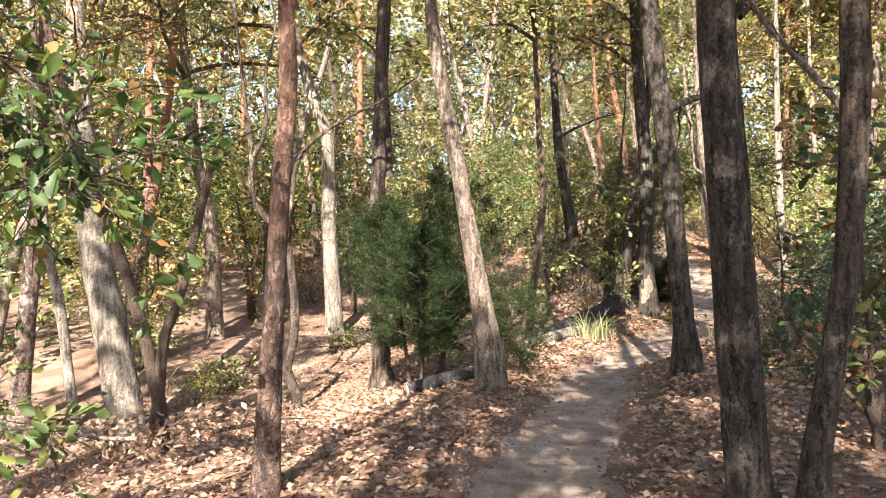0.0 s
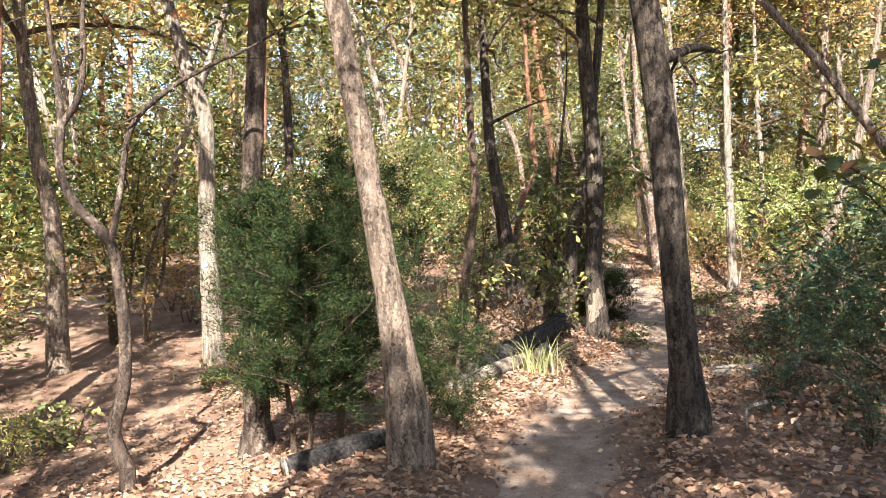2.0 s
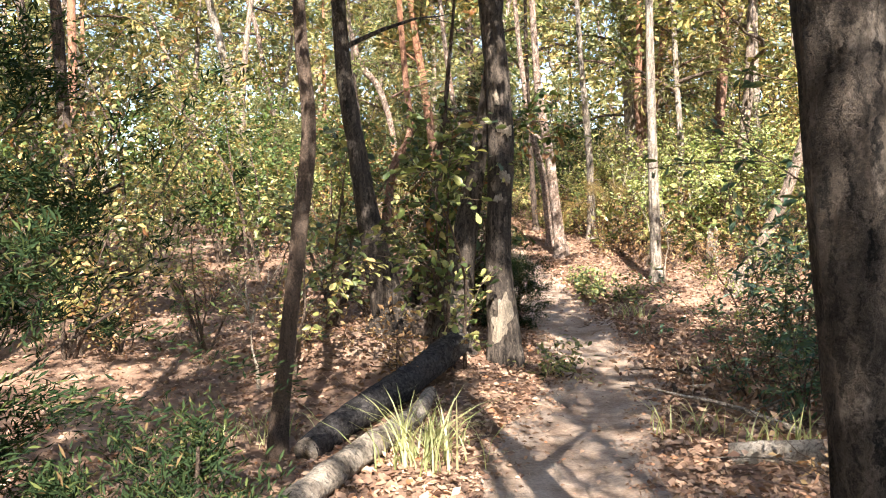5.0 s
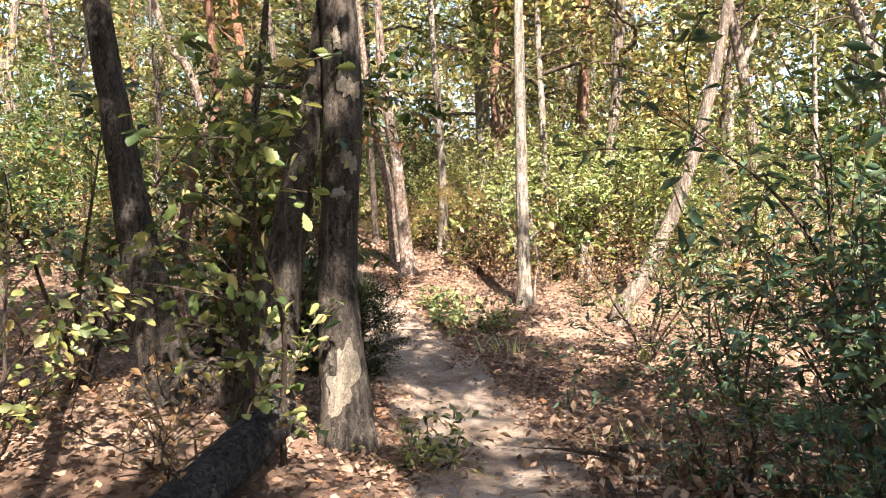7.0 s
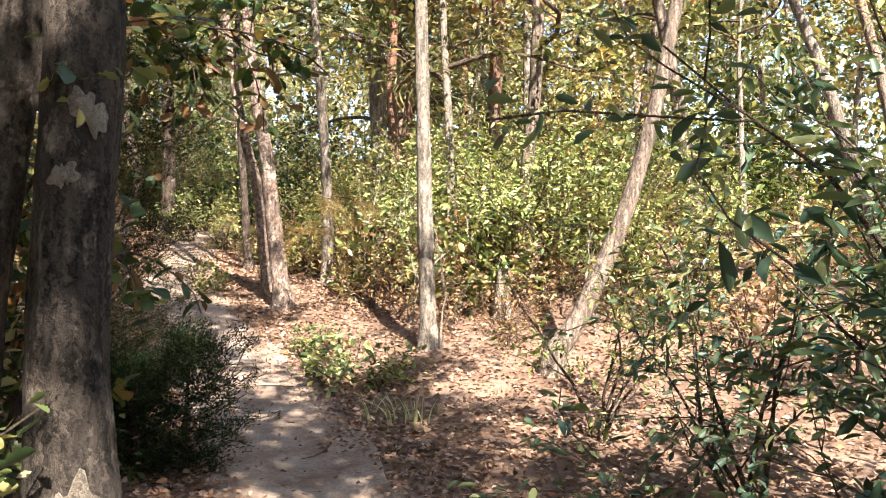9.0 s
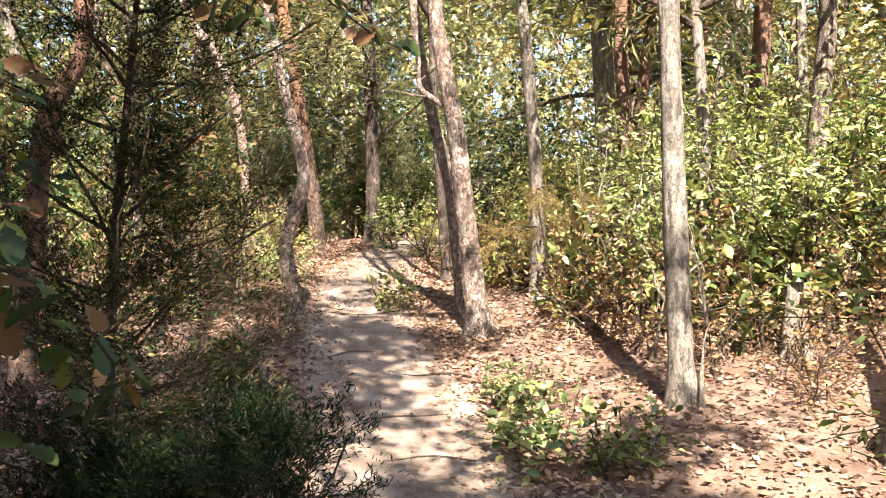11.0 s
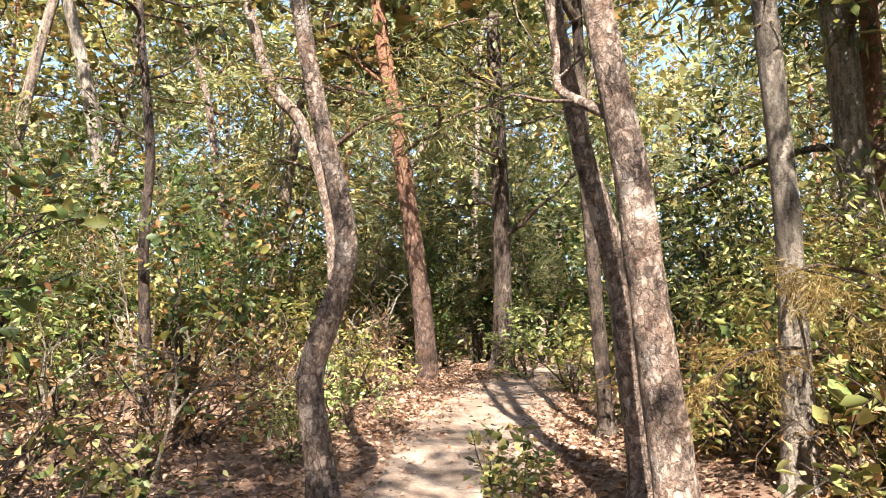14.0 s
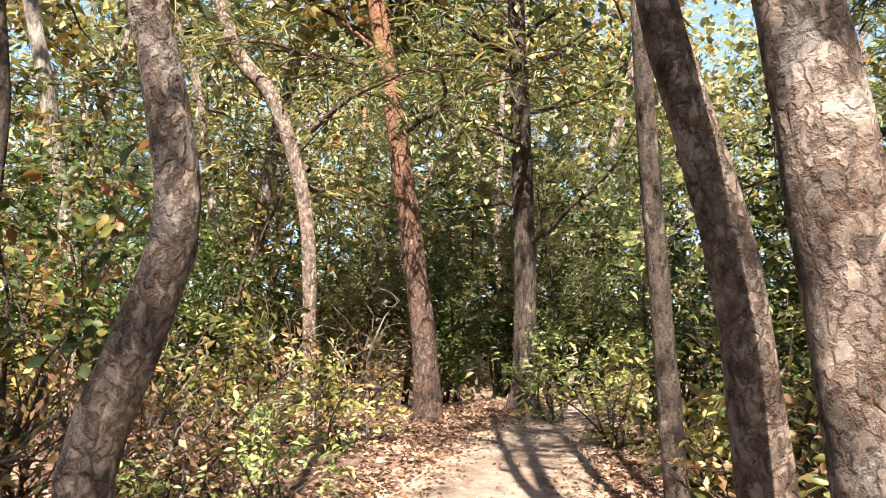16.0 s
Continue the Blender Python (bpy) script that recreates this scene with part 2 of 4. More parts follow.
# Old oaks are black themselves; on others, shade and dapples put into colour.
BARK_BLACK_DAPPLED = bark_material("black_dappled_bark", (0.014, 0.012, 0.011), (0.12, 0.098, 0.082), (0.42, 0.34, 0.275), 0.57)
BARK_GREY = bark_material("grey_bark", (0.10, 0.082, 0.07), (0.38, 0.33, 0.275), (0.48, 0.43, 0.37), 0.54)
BARK_PINE = bark_material("pine_bark", (0.09, 0.064, 0.054), (0.48, 0.375, 0.31), (0.54, 0.46, 0.40), 0.55, 6.6, 0.6, None, 0.55)
BARK_RED = bark_material("red_pine_bark", (0.06, 0.042, 0.038), (0.30, 0.205, 0.165), (0.36, 0.28, 0.235), 0.62, 7.5, 0.5, (0.26, 0.125, 0.078), 0.6)
BARK_YOUNG = bark_material("young_bark", (0.06, 0.045, 0.035), (0.22, 0.16, 0.125), (0.3, 0.25, 0.2), 0.6, 22)
WOOD_PALE = bark_material("bare_wood", (0.2, 0.16, 0.12), (0.5, 0.43, 0.35), (0.55, 0.5, 0.43), 0.5, 20, 0.15)
WOOD_CHAR = bark_material("weathered_log", (0.012, 0.011, 0.012), (0.085, 0.078, 0.078), (0.20, 0.165, 0.13), 0.64, 9, 1.0)
WOOD_GREY = bark_material("grey_log", (0.12, 0.10, 0.085), (0.36, 0.31, 0.26), (0.45, 0.4, 0.34), 0.5, 9, 1.0)
SOIL = soil_material("forest_floor", [(0.3, (0.115, 0.07, 0.05)), (0.5, (0.215, 0.14, 0.102)), (0.7, (0.33, 0.235, 0.175))], 1.6, 0.02)
DIRT = soil_material("trodden_dirt", [(0.3, (0.17, 0.115, 0.085)), (0.46, (0.29, 0.215, 0.165)), (0.58, (0.37, 0.29, 0.235)), (0.72, (0.46, 0.37, 0.305))], 3.4, 0.02, 45)


# ---- meshes ----
def raw_mesh(name, verts, faces, mat, smooth=False):
    """A mesh from an array of corners and an array of faces with equally many corners each."""
    me = bpy.data.meshes.new(name)
    faces = np.asarray(faces, np.int32)
    k = faces.shape[1]
    me.vertices.add(len(verts))
    me.vertices.foreach_set("co", np.asarray(verts, np.float32).ravel())
    me.loops.add(faces.size)
    me.loops.foreach_set("vertex_index", faces.ravel())
    me.polygons.add(len(faces))
    me.polygons.foreach_set("loop_start", np.arange(0, faces.size, k, dtype=np.int32))
    if smooth:
        me.polygons.foreach_set("use_smooth", np.ones(len(faces), bool))
    me.materials.append(mat)
    me.update(calc_edges=True)
    return me


def part(name, me, parent=None, label="", **tags):
    ob = new(name, me)
    if parent is not None:
        ob.parent = parent
    return tagged(ob, label, **tags)


def thing(name, x, y, z, label, category, group="", kind=""):
    ob = new(name)
    ob.location = (x, y, z)
    return tagged(ob, label, category, group, kind)


LEAF_FORMS = {
    False: ([0.0, 0.5, 1.0], [0.0, 1.0, 0.0]),
    True: ([0.0, 0.3, 0.68, 1.0], [0.0, 0.8, 1.0, 0.0]),
    "lobed": ([0.0, 0.1, 0.2, 0.28, 0.36, 0.46, 0.54, 0.64, 0.73, 0.83, 0.93, 1.0], [0.0, 0.1, 0.34, 0.56, 0.44, 0.84, 0.66, 1.0, 0.74, 0.74, 0.42, 0.0]),
}


def leaf_arrays(pos, along, size, rng, wide=0.5, lobes=False, facing=(-0.2, -1.1, 1.4)):
    """Leaves at pos, pointing roughly along, folded at the midrib and curled along it."""
    n = len(pos)
    a = along / np.maximum(np.linalg.norm(along, axis=1, keepdims=True), 1e-6)
    r = rng.normal(size=(n, 3)) * 0.8 + np.array(facing)      # living leaves turn to the light
    s = np.cross(a, r)
    s /= np.maximum(np.linalg.norm(s, axis=1, keepdims=True), 1e-6)
    u = np.cross(s, a)
    L = size[:, None]
    w = L * wide * 0.5
    ts, ws = LEAF_FORMS[lobes]
    curl = rng.uniform(-0.25, 0.1, (n, 1))
    k = len(ts)
    if k == 3:
        v = np.stack([pos, pos + a * L * 0.5 + s * w + u * L * 0.1, pos + a * L, pos + a * L * 0.5 - s * w + u * L * 0.1], 1)
        f = np.array([[0, 1, 2], [0, 2, 3]])
    else:
        rib = [pos + a * L * t + u * L * curl * t * t for t in ts]
        lft = [q + s * w * e + u * L * 0.12 * e for q, e in zip(rib[1:-1], ws[1:-1])]
        rgt = [q - s * w * e + u * L * 0.12 * e for q, e in zip(rib[1:-1], ws[1:-1])]
        v = np.stack(rib + lft + rgt, 1)
        m = k - 2
        f = []
        for b0, turn in ((k, False), (k + m, True)):
            tri = [[0, b0, 1]] + [[q + 1, b0 + q, b0 + q + 1] for q in range(m - 1)] + [[q + 1, b0 + q + 1, q + 2] for q in range(m - 1)] + [[m, b0 + m - 1, k - 1]]
            f += [t[::-1] if turn else t for t in tri]
        f = np.array(f)
    kk = v.shape[1]
    faces = (f[None] + (np.arange(n) * kk)[:, None, None]).reshape(-1, 3)
    return v.reshape(-1, 3), faces


def leaves(name, pos, along, size, mat, rng, wide=0.5, lobes=False, facing=(-0.2, -1.1, 1.4)):
    v, f = leaf_arrays(np.asarray(pos), np.asarray(along), np.asarray(size), rng, wide, lobes, facing)
    return raw_mesh(name, v, f, mat)


def smooth_line(pts, step):
    """Points along a rounded line through pts (rows of x, y, z, r)."""
    p = np.asarray(pts, float)
    p = np.vstack([2 * p[0] - p[1], p, 2 * p[-1] - p[-2]])
    out = []
    for i in range(1, len(p) - 2):
        n = max(1, int(np.linalg.norm(p[i + 1, :3] - p[i, :3]) / step))
        for k in range(n):
            t = k / n
            out.append(0.5 * (2 * p[i] + (p[i + 1] - p[i - 1]) * t + (2 * p[i - 1] - 5 * p[i] + 4 * p[i + 1] - p[i + 2]) * t * t + (3 * p[i] - p[i - 1] - 3 * p[i + 1] + p[i + 2]) * t ** 3))
    out.append(p[-2])
    return np.array(out)


def tube_arrays(line, sides, rough=0.0, seed=0.0):
    n = len(line)
    d = np.gradient(line[:, :3], axis=0)
    d /= np.maximum(np.linalg.norm(d, axis=1, keepdims=True), 1e-9)
    ref = np.tile([0.0, 1.0, 0.0], (n, 1)) if abs(d[:, 2]).mean() > 0.6 else np.tile([0.0, 0.0, 1.0], (n, 1))
    s = np.cross(d, ref)
    s /= np.maximum(np.linalg.norm(s, axis=1, keepdims=True), 1e-9)
    u = np.cross(s, d)
    a = np.linspace(0, 2 * math.pi, sides, endpoint=False)
    r = np.tile(line[:, 3:4], (1, sides))
    if rough:
        k = np.arange(n)[:, None]
        q = a[None]
        r = r * (1 + rough * (np.sin(q * 3 + seed + k * 0.13) * 0.5 + np.sin(q * 5 - seed * 2 + k * 0.31) * 0.35 + np.sin(q * 2 + k * 0.9 + seed) * 0.3
                              + np.random.default_rng(int(seed * 97) % 9999).normal(0, 0.45, (n, sides))))
    v = line[:, None, :3] + r[..., None] * (np.cos(a)[None, :, None] * s[:, None] + np.sin(a)[None, :, None] * u[:, None])
    i = np.arange(n - 1)[:, None] * sides
    j = np.arange(sides)[None]
    f = np.stack([i + j, i + (j + 1) % sides, i + sides + (j + 1) % sides, i + sides + j], -1).reshape(-1, 4)
    return v.reshape(-1, 3), f


def tubes(name, lines, sides, mat, rough=0.0, seed=0.0, smooth=True):
    vs, fs, k = [], [], 0
    for q, line in enumerate(lines):
        v, f = tube_arrays(np.asarray(line, float), sides, rough, seed + q)
        vs.append(v)
        fs.append(f + k)
        k += len(v)
    return raw_mesh(name, np.vstack(vs), np.vstack(fs), mat, smooth)


def bough(rng, start, way, length, r, sag=0.12, crook=0.25, n=6):
    """A crooked limb: rows of x, y, z, r."""
    p, w, rows = np.array(start, float), np.array(way, float), []
    w /= np.linalg.norm(w)
    for k in range(n + 1):
        rows.append([*p, max(r * (1 - k / (n + 0.6)), 0.004)])
        w = w + rng.normal(0, crook, 3) * [1, 1, 0.6] + [0, 0, -sag * 0.3]
        w /= np.linalg.norm(w)
        p = p + w * length / n
    return np.array(rows)


def twigs_on(rng, limb, count, length, up=0.2):
    out = []
    for _ in range(count):
        k = rng.uniform(0.14, 1.0) * (len(limb) - 1)
        i = min(int(k), len(limb) - 2)
        p = limb[i] + (limb[i + 1] - limb[i]) * (k - i)
        d = limb[i + 1, :3] - limb[i, :3]
        d = d / np.linalg.norm(d) * 0.6 + rng.normal(0, 0.6, 3) + [0, 0, up]
        out.append(bough(rng, p[:3], d, length * rng.uniform(0.5, 1.2), max(p[3] * 0.45, 0.005), 0.1, 0.3, 4))
    return out


def leaves_along(rng, lines, per, spread):
    pos, way = [], []
    for t in lines:
        k = rng.uniform(0.15, 1.0, per) * (len(t) - 1)
        i = np.minimum(k.astype(int), len(t) - 2)
        p = t[i, :3] + (t[i + 1, :3] - t[i, :3]) * (k - i)[:, None]
        d = t[i + 1, :3] - t[i, :3]
        d = d / np.linalg.norm(d, axis=1, keepdims=True)
        pos.append(p + rng.normal(0, spread, (per, 3)))
        way.append(d * 0.6 + rng.normal(0, 0.7, (per, 3)) * [1, 1, 0.6] + [0, 0, -0.2])
    return np.vstack(pos), np.vstack(way)


# ---- ground ----
def axis(lo, hi, a, b, fine, coarse):
    """Grid lines, close together between a and b."""
    return np.concatenate([a - np.geomspace(coarse, a - lo, 26)[::-1], np.arange(a, b, fine), b + np.geomspace(coarse, hi - b, 26)])


def make_ground():
    xs, ys = axis(-400, 400, -8, 14, 0.11, 0.2), axis(-400, 420, -3, 32, 0.11, 0.2)
    X, Y = np.meshgrid(xs, ys)
    Z = ground_z(X, Y)
    far = np.clip((np.hypot(X - 4, Y - 14) - 45) / 60, 0, 1)
    Z = Z * (1 - far) + far * (-1.5) + far_rise(X, Y)
    v = np.stack([X, Y, Z], -1).reshape(-1, 3)
    n = len(xs)
    i, j = np.meshgrid(np.arange(len(ys) - 1), np.arange(n - 1), indexing="ij")
    f = np.stack([i * n + j, i * n + j + 1, (i + 1) * n + j + 1, (i + 1) * n + j], -1).reshape(-1, 4)
    part("ground", raw_mesh("ground", v, f, SOIL, True), None, "brown forest floor of soil and dry leaves", category="ground", kind="structure")


def trail_half(y, side):
    return 0.48 + 0.1 * bumps(y * 1.0, y * 0.4 + side * 9, 0.8, 4) + 0.13 * bumps(y, side * 5.0, 0.22, 5) + np.interp(y, [8, 11, 14, 17, 19, 21.5, 24, 26, 29], [-0.05, 0.15, 0.12, 0.14, 0.24, 0.14, 0.24, 0.34, 0.3])


def make_trail():
    ys = np.arange(-8, 33, 0.09)
    us = np.linspace(-1, 1, 19)
    v = []
    for y in ys:
        c = trail_x(y)
        for u in us:
            x = c + u * (trail_half(y, 1) if u > 0 else trail_half(y, 0))
            v.append((x, y, gz(x, y) + 0.022 * (1 - abs(u) ** 3) - 0.012 * (abs(u) > 0.99)))
    n = len(us)
    i, j = np.meshgrid(np.arange(len(ys) - 1), np.arange(n - 1), indexing="ij")
    f = np.stack([i * n + j, i * n + j + 1, (i + 1) * n + j + 1, (i + 1) * n + j], -1).reshape(-1, 4)
    part("trail", raw_mesh("trail", v, f, DIRT, True), None, "trodden pale dirt trail strewn with dry leaves", category="trail", kind="structure")


def make_litter():
    rng = np.random.default_rng(11)
    n = 150000
    y = rng.uniform(1, 30, n)
    x = trail_x(y) + rng.normal(0, 3.6, n)
    d = np.abs(x - trail_x(y))
    keep = (rng.random(n) < np.clip((d - 0.2) * 1.7, 0.07, 1)) & (d < 9)
    x, y = x[keep], y[keep]
    ty = rng.uniform(1, 30, 16000)
    x = np.concatenate([x, trail_x(ty) + np.where(rng.random(len(ty)) < 0.5, -1, 1) * (rng.normal(0.74, 0.2, len(ty)))])
    y = np.concatenate([y, ty])
    z = ground_z(x, y) + rng.uniform(0.006, 0.022, len(x)) + 0.016 * (np.abs(x - trail_x(y)) < 0.5)
    way = rng.normal(0, 1, (len(x), 3)) * [1, 1, 0.22]
    me = leaves("fallen_leaves", np.stack([x, y, z], 1), way, rng.uniform(0.028, 0.075, len(x)) * np.where(np.abs(x - trail_x(y)) < 0.6, 0.75, 1), LITTER, rng, 0.6, False, (0, 0, 0.9))
    part("fallen_leaves", me, None, "dry brown leaves fallen over the forest floor", category="leaves", kind="stuff")


# ---- trees ----
def crown_mesh(name, seed, mat, bark, z0, z1, reach, limbs, twigs, per, size, wide=0.55, spread=0.16, sag=0.1):
    """Limbs with twigs, and leaves on the twigs, round an upright stem that starts at the origin."""
    rng = np.random.default_rng(seed)
    bl, tl = [], []
    for k in range(limbs):
        h = z0 + (z1 - z0) * (k + rng.random()) / limbs
        a = k * 2.4 + rng.uniform(-0.5, 0.5)
        f = 1 - 0.55 * (h - z0) / (z1 - z0)
        limb = bough(rng, (0, 0, h), (math.cos(a), math.sin(a), rng.uniform(0.2, 0.8)), reach * f * rng.uniform(0.7, 1.15), 0.035 * f, sag)
        bl.append(limb)
        tl += twigs_on(rng, limb, twigs, reach * 0.33)
    pos, way = leaves_along(rng, tl + bl, per, spread)
    lm = leaves(name, pos, way, size * rng.uniform(0.45, 1.4, len(pos)), mat, rng, wide)
    return lm, bl, tl


CROWNS, FEET = [], []


def make_crowns():
    """Crowns 0 to 6 are fine-leaved, for trees beside the trail; 7 to 13 are for the wood."""
    specs = [("oak", LEAF_OAK), ("oak", LEAF_YELLOW), ("oak", LEAF_GREEN), ("oak", LEAF_OAK), ("oak", LEAF_GREEN), ("pine", NEEDLE), ("pine", NEEDLE)]
    for fine in (True, False):
        for seed, (sort, mat) in enumerate(specs):
            if sort == "oak":
                lm, bl, tl = crown_mesh("crown", 100 + seed, mat, None, -0.4, 4.8, 2.5, 12, 7, 30 if fine else 16, 0.105 if fine else 0.165, 0.5, 0.11)
            else:
                lm, bl, tl = crown_mesh("crown", 100 + seed, mat, None, 0.0, 4.2, 1.9, 12, 7, 40 if fine else 18, 0.17 if fine else 0.25, 0.075, 0.12, 0.25)
            bark = BARK_YOUNG if sort == "oak" else BARK_RED
            CROWNS.append((sort, lm, tubes("limbs", bl, 4, bark), tubes("twigs", tl, 3, BARK_YOUNG), [tubes("limb", [q], 6, bark) for q in bl]))


UPPER = []


def make_upper_crowns():
    """Full tops of the tall trees, well above head height, added for dappled shade."""
    for seed, mat in enumerate((LEAF_OAK, LEAF_GREEN, LEAF_YELLOW)):
        lm, bl, tl = crown_mesh("upper_crown", 160 + seed, mat, None, 0.0, 3.2, 2.6, 9, 5, 44, 0.17, 0.62, 0.13)
        UPPER.append((lm, tubes("twigs", bl + tl, 4, BARK_YOUNG)))


def hero_tree(stations, bark, label, height, crown=None, crown_z=4.6, turn=0.0, scale=1.0, flare=1.5, rough=0.05, stubs=(), top=True):
    """A tree whose stem follows the stations (x, y, z, r), from the ground up to the height."""
    st = [list(s) for s in stations]
    b, nxt = np.array(st[0]), np.array(st[1])
    g = gz(b[0], b[1])
    lean = (nxt - b) / max(nxt[2] - b[2], 0.1)
    if b[2] > g + 0.12:
        foot = b - lean * min(b[2] - g, 1.5) * 0.7
        st.insert(0, [foot[0], foot[1], gz(foot[0], foot[1]), b[3] * 1.1])
    st[0][2] = gz(st[0][0], st[0][1]) - 0.12
    r0 = st[0][3]
    st[0][3] = r0 * flare
    st.insert(1, [st[0][0], st[0][1], st[0][2] + 0.28, r0 * 1.08])
    last, prev = np.array(st[-1]), np.array(st[-2])
    way = (last - prev)[:3] / np.linalg.norm((last - prev)[:3])
    while last[2] < height:
        way = way * 0.7 + np.array([0, 0, 0.32])
        way /= np.linalg.norm(way)
        last = np.array([*(last[:3] + way * 1.2), max(last[3] * 0.86, 0.012)])
        st.append(list(last))
    base = np.array([st[0][0], st[0][1], st[0][2] + 0.12])
    line = smooth_line(st, 0.11)
    line[:, :3] -= base
    seed = base[0] * 3.1 + base[1] * 1.7
    FEET.append((base[0], base[1]))
    tree = thing("tree", *base, label, "tree")
    part("trunk", tubes("trunk", [line], 16, bark, rough, abs(seed)), tree)
    rng = np.random.default_rng(int(abs(seed) * 100))
    for h, a, length, r in stubs:
        i = int(np.argmin(abs(line[:, 2] - h)))
        limb = bough(rng, line[i, :3], (math.cos(a), math.sin(a), 0.5), length, r, -0.15, 0.22, 6)
        part("limb", tubes("limb", [smooth_line(limb, 0.12)], 8, bark, 0.05, h), tree)
        tw = twigs_on(rng, limb, 5, length * 0.45)
        for q in tw:
            part("twig", tubes("twig", [q], 4, bark), tree)
    if crown is not None:
        i = int(np.argmin(abs(line[:, 2] - (crown_z - base[2]))))
        m = Matrix.Translation(line[i, :3]) @ pose(0, 0, 0, 0, 0, turn) @ Matrix.Scale(scale, 4)
        part("crown", CROWNS[crown][1], tree).matrix_local = m
        for me in CROWNS[crown][4]:
            part("limb", me, tree).matrix_local = m
        part("twiggery", CROWNS[crown][3], tree, kind="stuff").matrix_local = m
    if top and height > 9.4:
        i = int(np.argmin(abs(line[:, 2] - (height - 3.4 - base[2]))))
        m = Matrix.Translation(line[i, :3]) @ pose(0, 0, 0, 0, 0, turn * 2 + 30) @ Matrix.Scale(0.9 + 0.25 * rng.random(), 4)
        k = int(rng.integers(3))
        part("upper_crown", UPPER[k][0], tree).matrix_local = m
        part("upper_branchwork", UPPER[k][1], tree, kind="stuff").matrix_local = m
    return tree


def wood_tree(x, y, seed, crown, height, r, lean, bark, label):
    rng = np.random.default_rng(seed)
    rows, p, w = [], np.array([0, 0, -0.15]), np.array([lean[0], lean[1], 1.0])
    for k in range(8):
        rows.append([*p, r * (1.35 if k == 0 else 1 - k / 9.5)])
        w = w + rng.normal(0, 0.07, 3)
        w[2] = max(w[2], 0.7)
        p = p + w / np.linalg.norm(w) * height / 7
    tree = thing("tree", x, y, gz(x, y), label, "tree", "trees of the wood")
    line = smooth_line(rows, 0.45)
    part("trunk", tubes("trunk", [line], 9, bark, 0.05, seed), tree)
    top = line[int(len(line) * 0.5), :3]
    s = height / 8.5
    part("crown", CROWNS[crown + 7][1], tree).matrix_local = Matrix.Translation(top) @ Matrix.Scale(s, 4)
    part("branchwork", CROWNS[crown][2], tree, kind="stuff").matrix_local = Matrix.Translation(top) @ Matrix.Scale(s, 4)
    return tree


def shrub(seed, mat, height, reach, stems, twigs, per, size, label, wide=0.5, lobes=False, name="shrub", bark=None, spread=0.07, fine=False):
    rng = np.random.default_rng(seed)
    ob = thing(name, 0, 0, 0, label, "shrub")
    sl, tl = [], []
    for k in range(stems):
        a = k * 2.4 + rng.uniform(-0.4, 0.4)
        out = rng.uniform(0.1, 1.0) * reach / height
        limb = bough(rng, (rng.normal(0, 0.06), rng.normal(0, 0.06), -0.05), (math.cos(a) * out, math.sin(a) * out, 1), height * rng.uniform(0.65, 1.05), 0.008 + 0.006 * height, 0.1, 0.16, 7)
        sl.append(limb)
        tl += twigs_on(rng, limb, twigs, reach * 0.55, 0.1)
    pos, way = leaves_along(rng, tl, per, spread)
    for q in sl:
        part("stem", tubes("stem", [q], 5, bark or BARK_YOUNG), ob)
    if fine:
        for q in tl:
            part("twig", tubes("twig", [q], 4, bark or BARK_YOUNG), ob)
    part("foliage", leaves("foliage", pos, way, size * rng.uniform(0.4, 1.35, len(pos)), mat, rng, wide, lobes), ob)
    return ob


def put(ob, x, y, turn=0, s=1.0, first=False):
    m = pose(x, y, gz(x, y), 0, 0, turn)
    if first:
        ob.matrix_basis = m @ Matrix.Scale(s, 4)
        return ob
    c = copy_thing(ob, m)
    c.scale = (s, s, s)
    return c


make_ground()
make_trail()
make_litter()
make_crowns()
make_upper_crowns()

hero_tree([(-0.96, 4.3, 0.1, 0.071), (-0.92, 4.3, 1.09, 0.058), (-0.88, 4.3, 1.79, 0.052), (-0.84, 4.3, 2.34, 0.051), (-0.85, 4.3, 2.8, 0.046)], BARK_RED, "red pine with scaly reddish bark", 9.5, 5, 5.0, 0, 0.8)
hero_tree([(1.45, 3.75, 0.28, 0.107), (1.39, 3.75, 1.13, 0.1), (1.35, 3.75, 1.75, 0.096), (1.31, 3.75, 2.23, 0.091), (1.29, 3.75, 2.63, 0.088)], BARK_BLACK_DAPPLED, "oak with dark furrowed bark", 11.2, 2, 5.0, 67, 0.8, stubs=[(2.4, 0.2, 1.2, 0.025)], top=False)
hero_tree([(1.88, 4.0, 0.2, 0.071), (1.96, 4.0, 0.85, 0.064), (2.04, 4.0, 1.42, 0.064), (2.08, 4.0, 2.14, 0.071), (2.08, 4.0, 2.71, 0.071)], BARK_DARK_DAPPLED, "oak with dark furrowed bark", 10.9, 0, 5.2, 134, 0.6)
hero_tree([(2.38, 7.75, 0.21, 0.136), (2.35, 7.75, 0.79, 0.102), (2.27, 7.75, 1.57, 0.097), (2.19, 7.75, 2.45, 0.102), (2.08, 7.75, 3.22, 0.097), (1.99, 7.75, 3.89, 0.092)], BARK_BLACK_DAPPLED, "oak with dark furrowed bark", 10.6, 2, 5.2, 201, 0.85, stubs=[(2.5, 0.6, 1.4, 0.05)], flare=1.15)
hero_tree([(0.46, 7.55, 0.22, 0.145), (0.36, 7.55, 0.97, 0.102), (0.22, 7.55, 1.78, 0.081), (0.06, 7.55, 2.64, 0.075), (-0.08, 7.55, 3.39, 0.067), (-0.12, 7.55, 3.82, 0.059)], BARK_OAK, "oak with grey-brown furrowed bark", 10.3, 1, 4.6, 268, 0.95, top=False, flare=1.05)
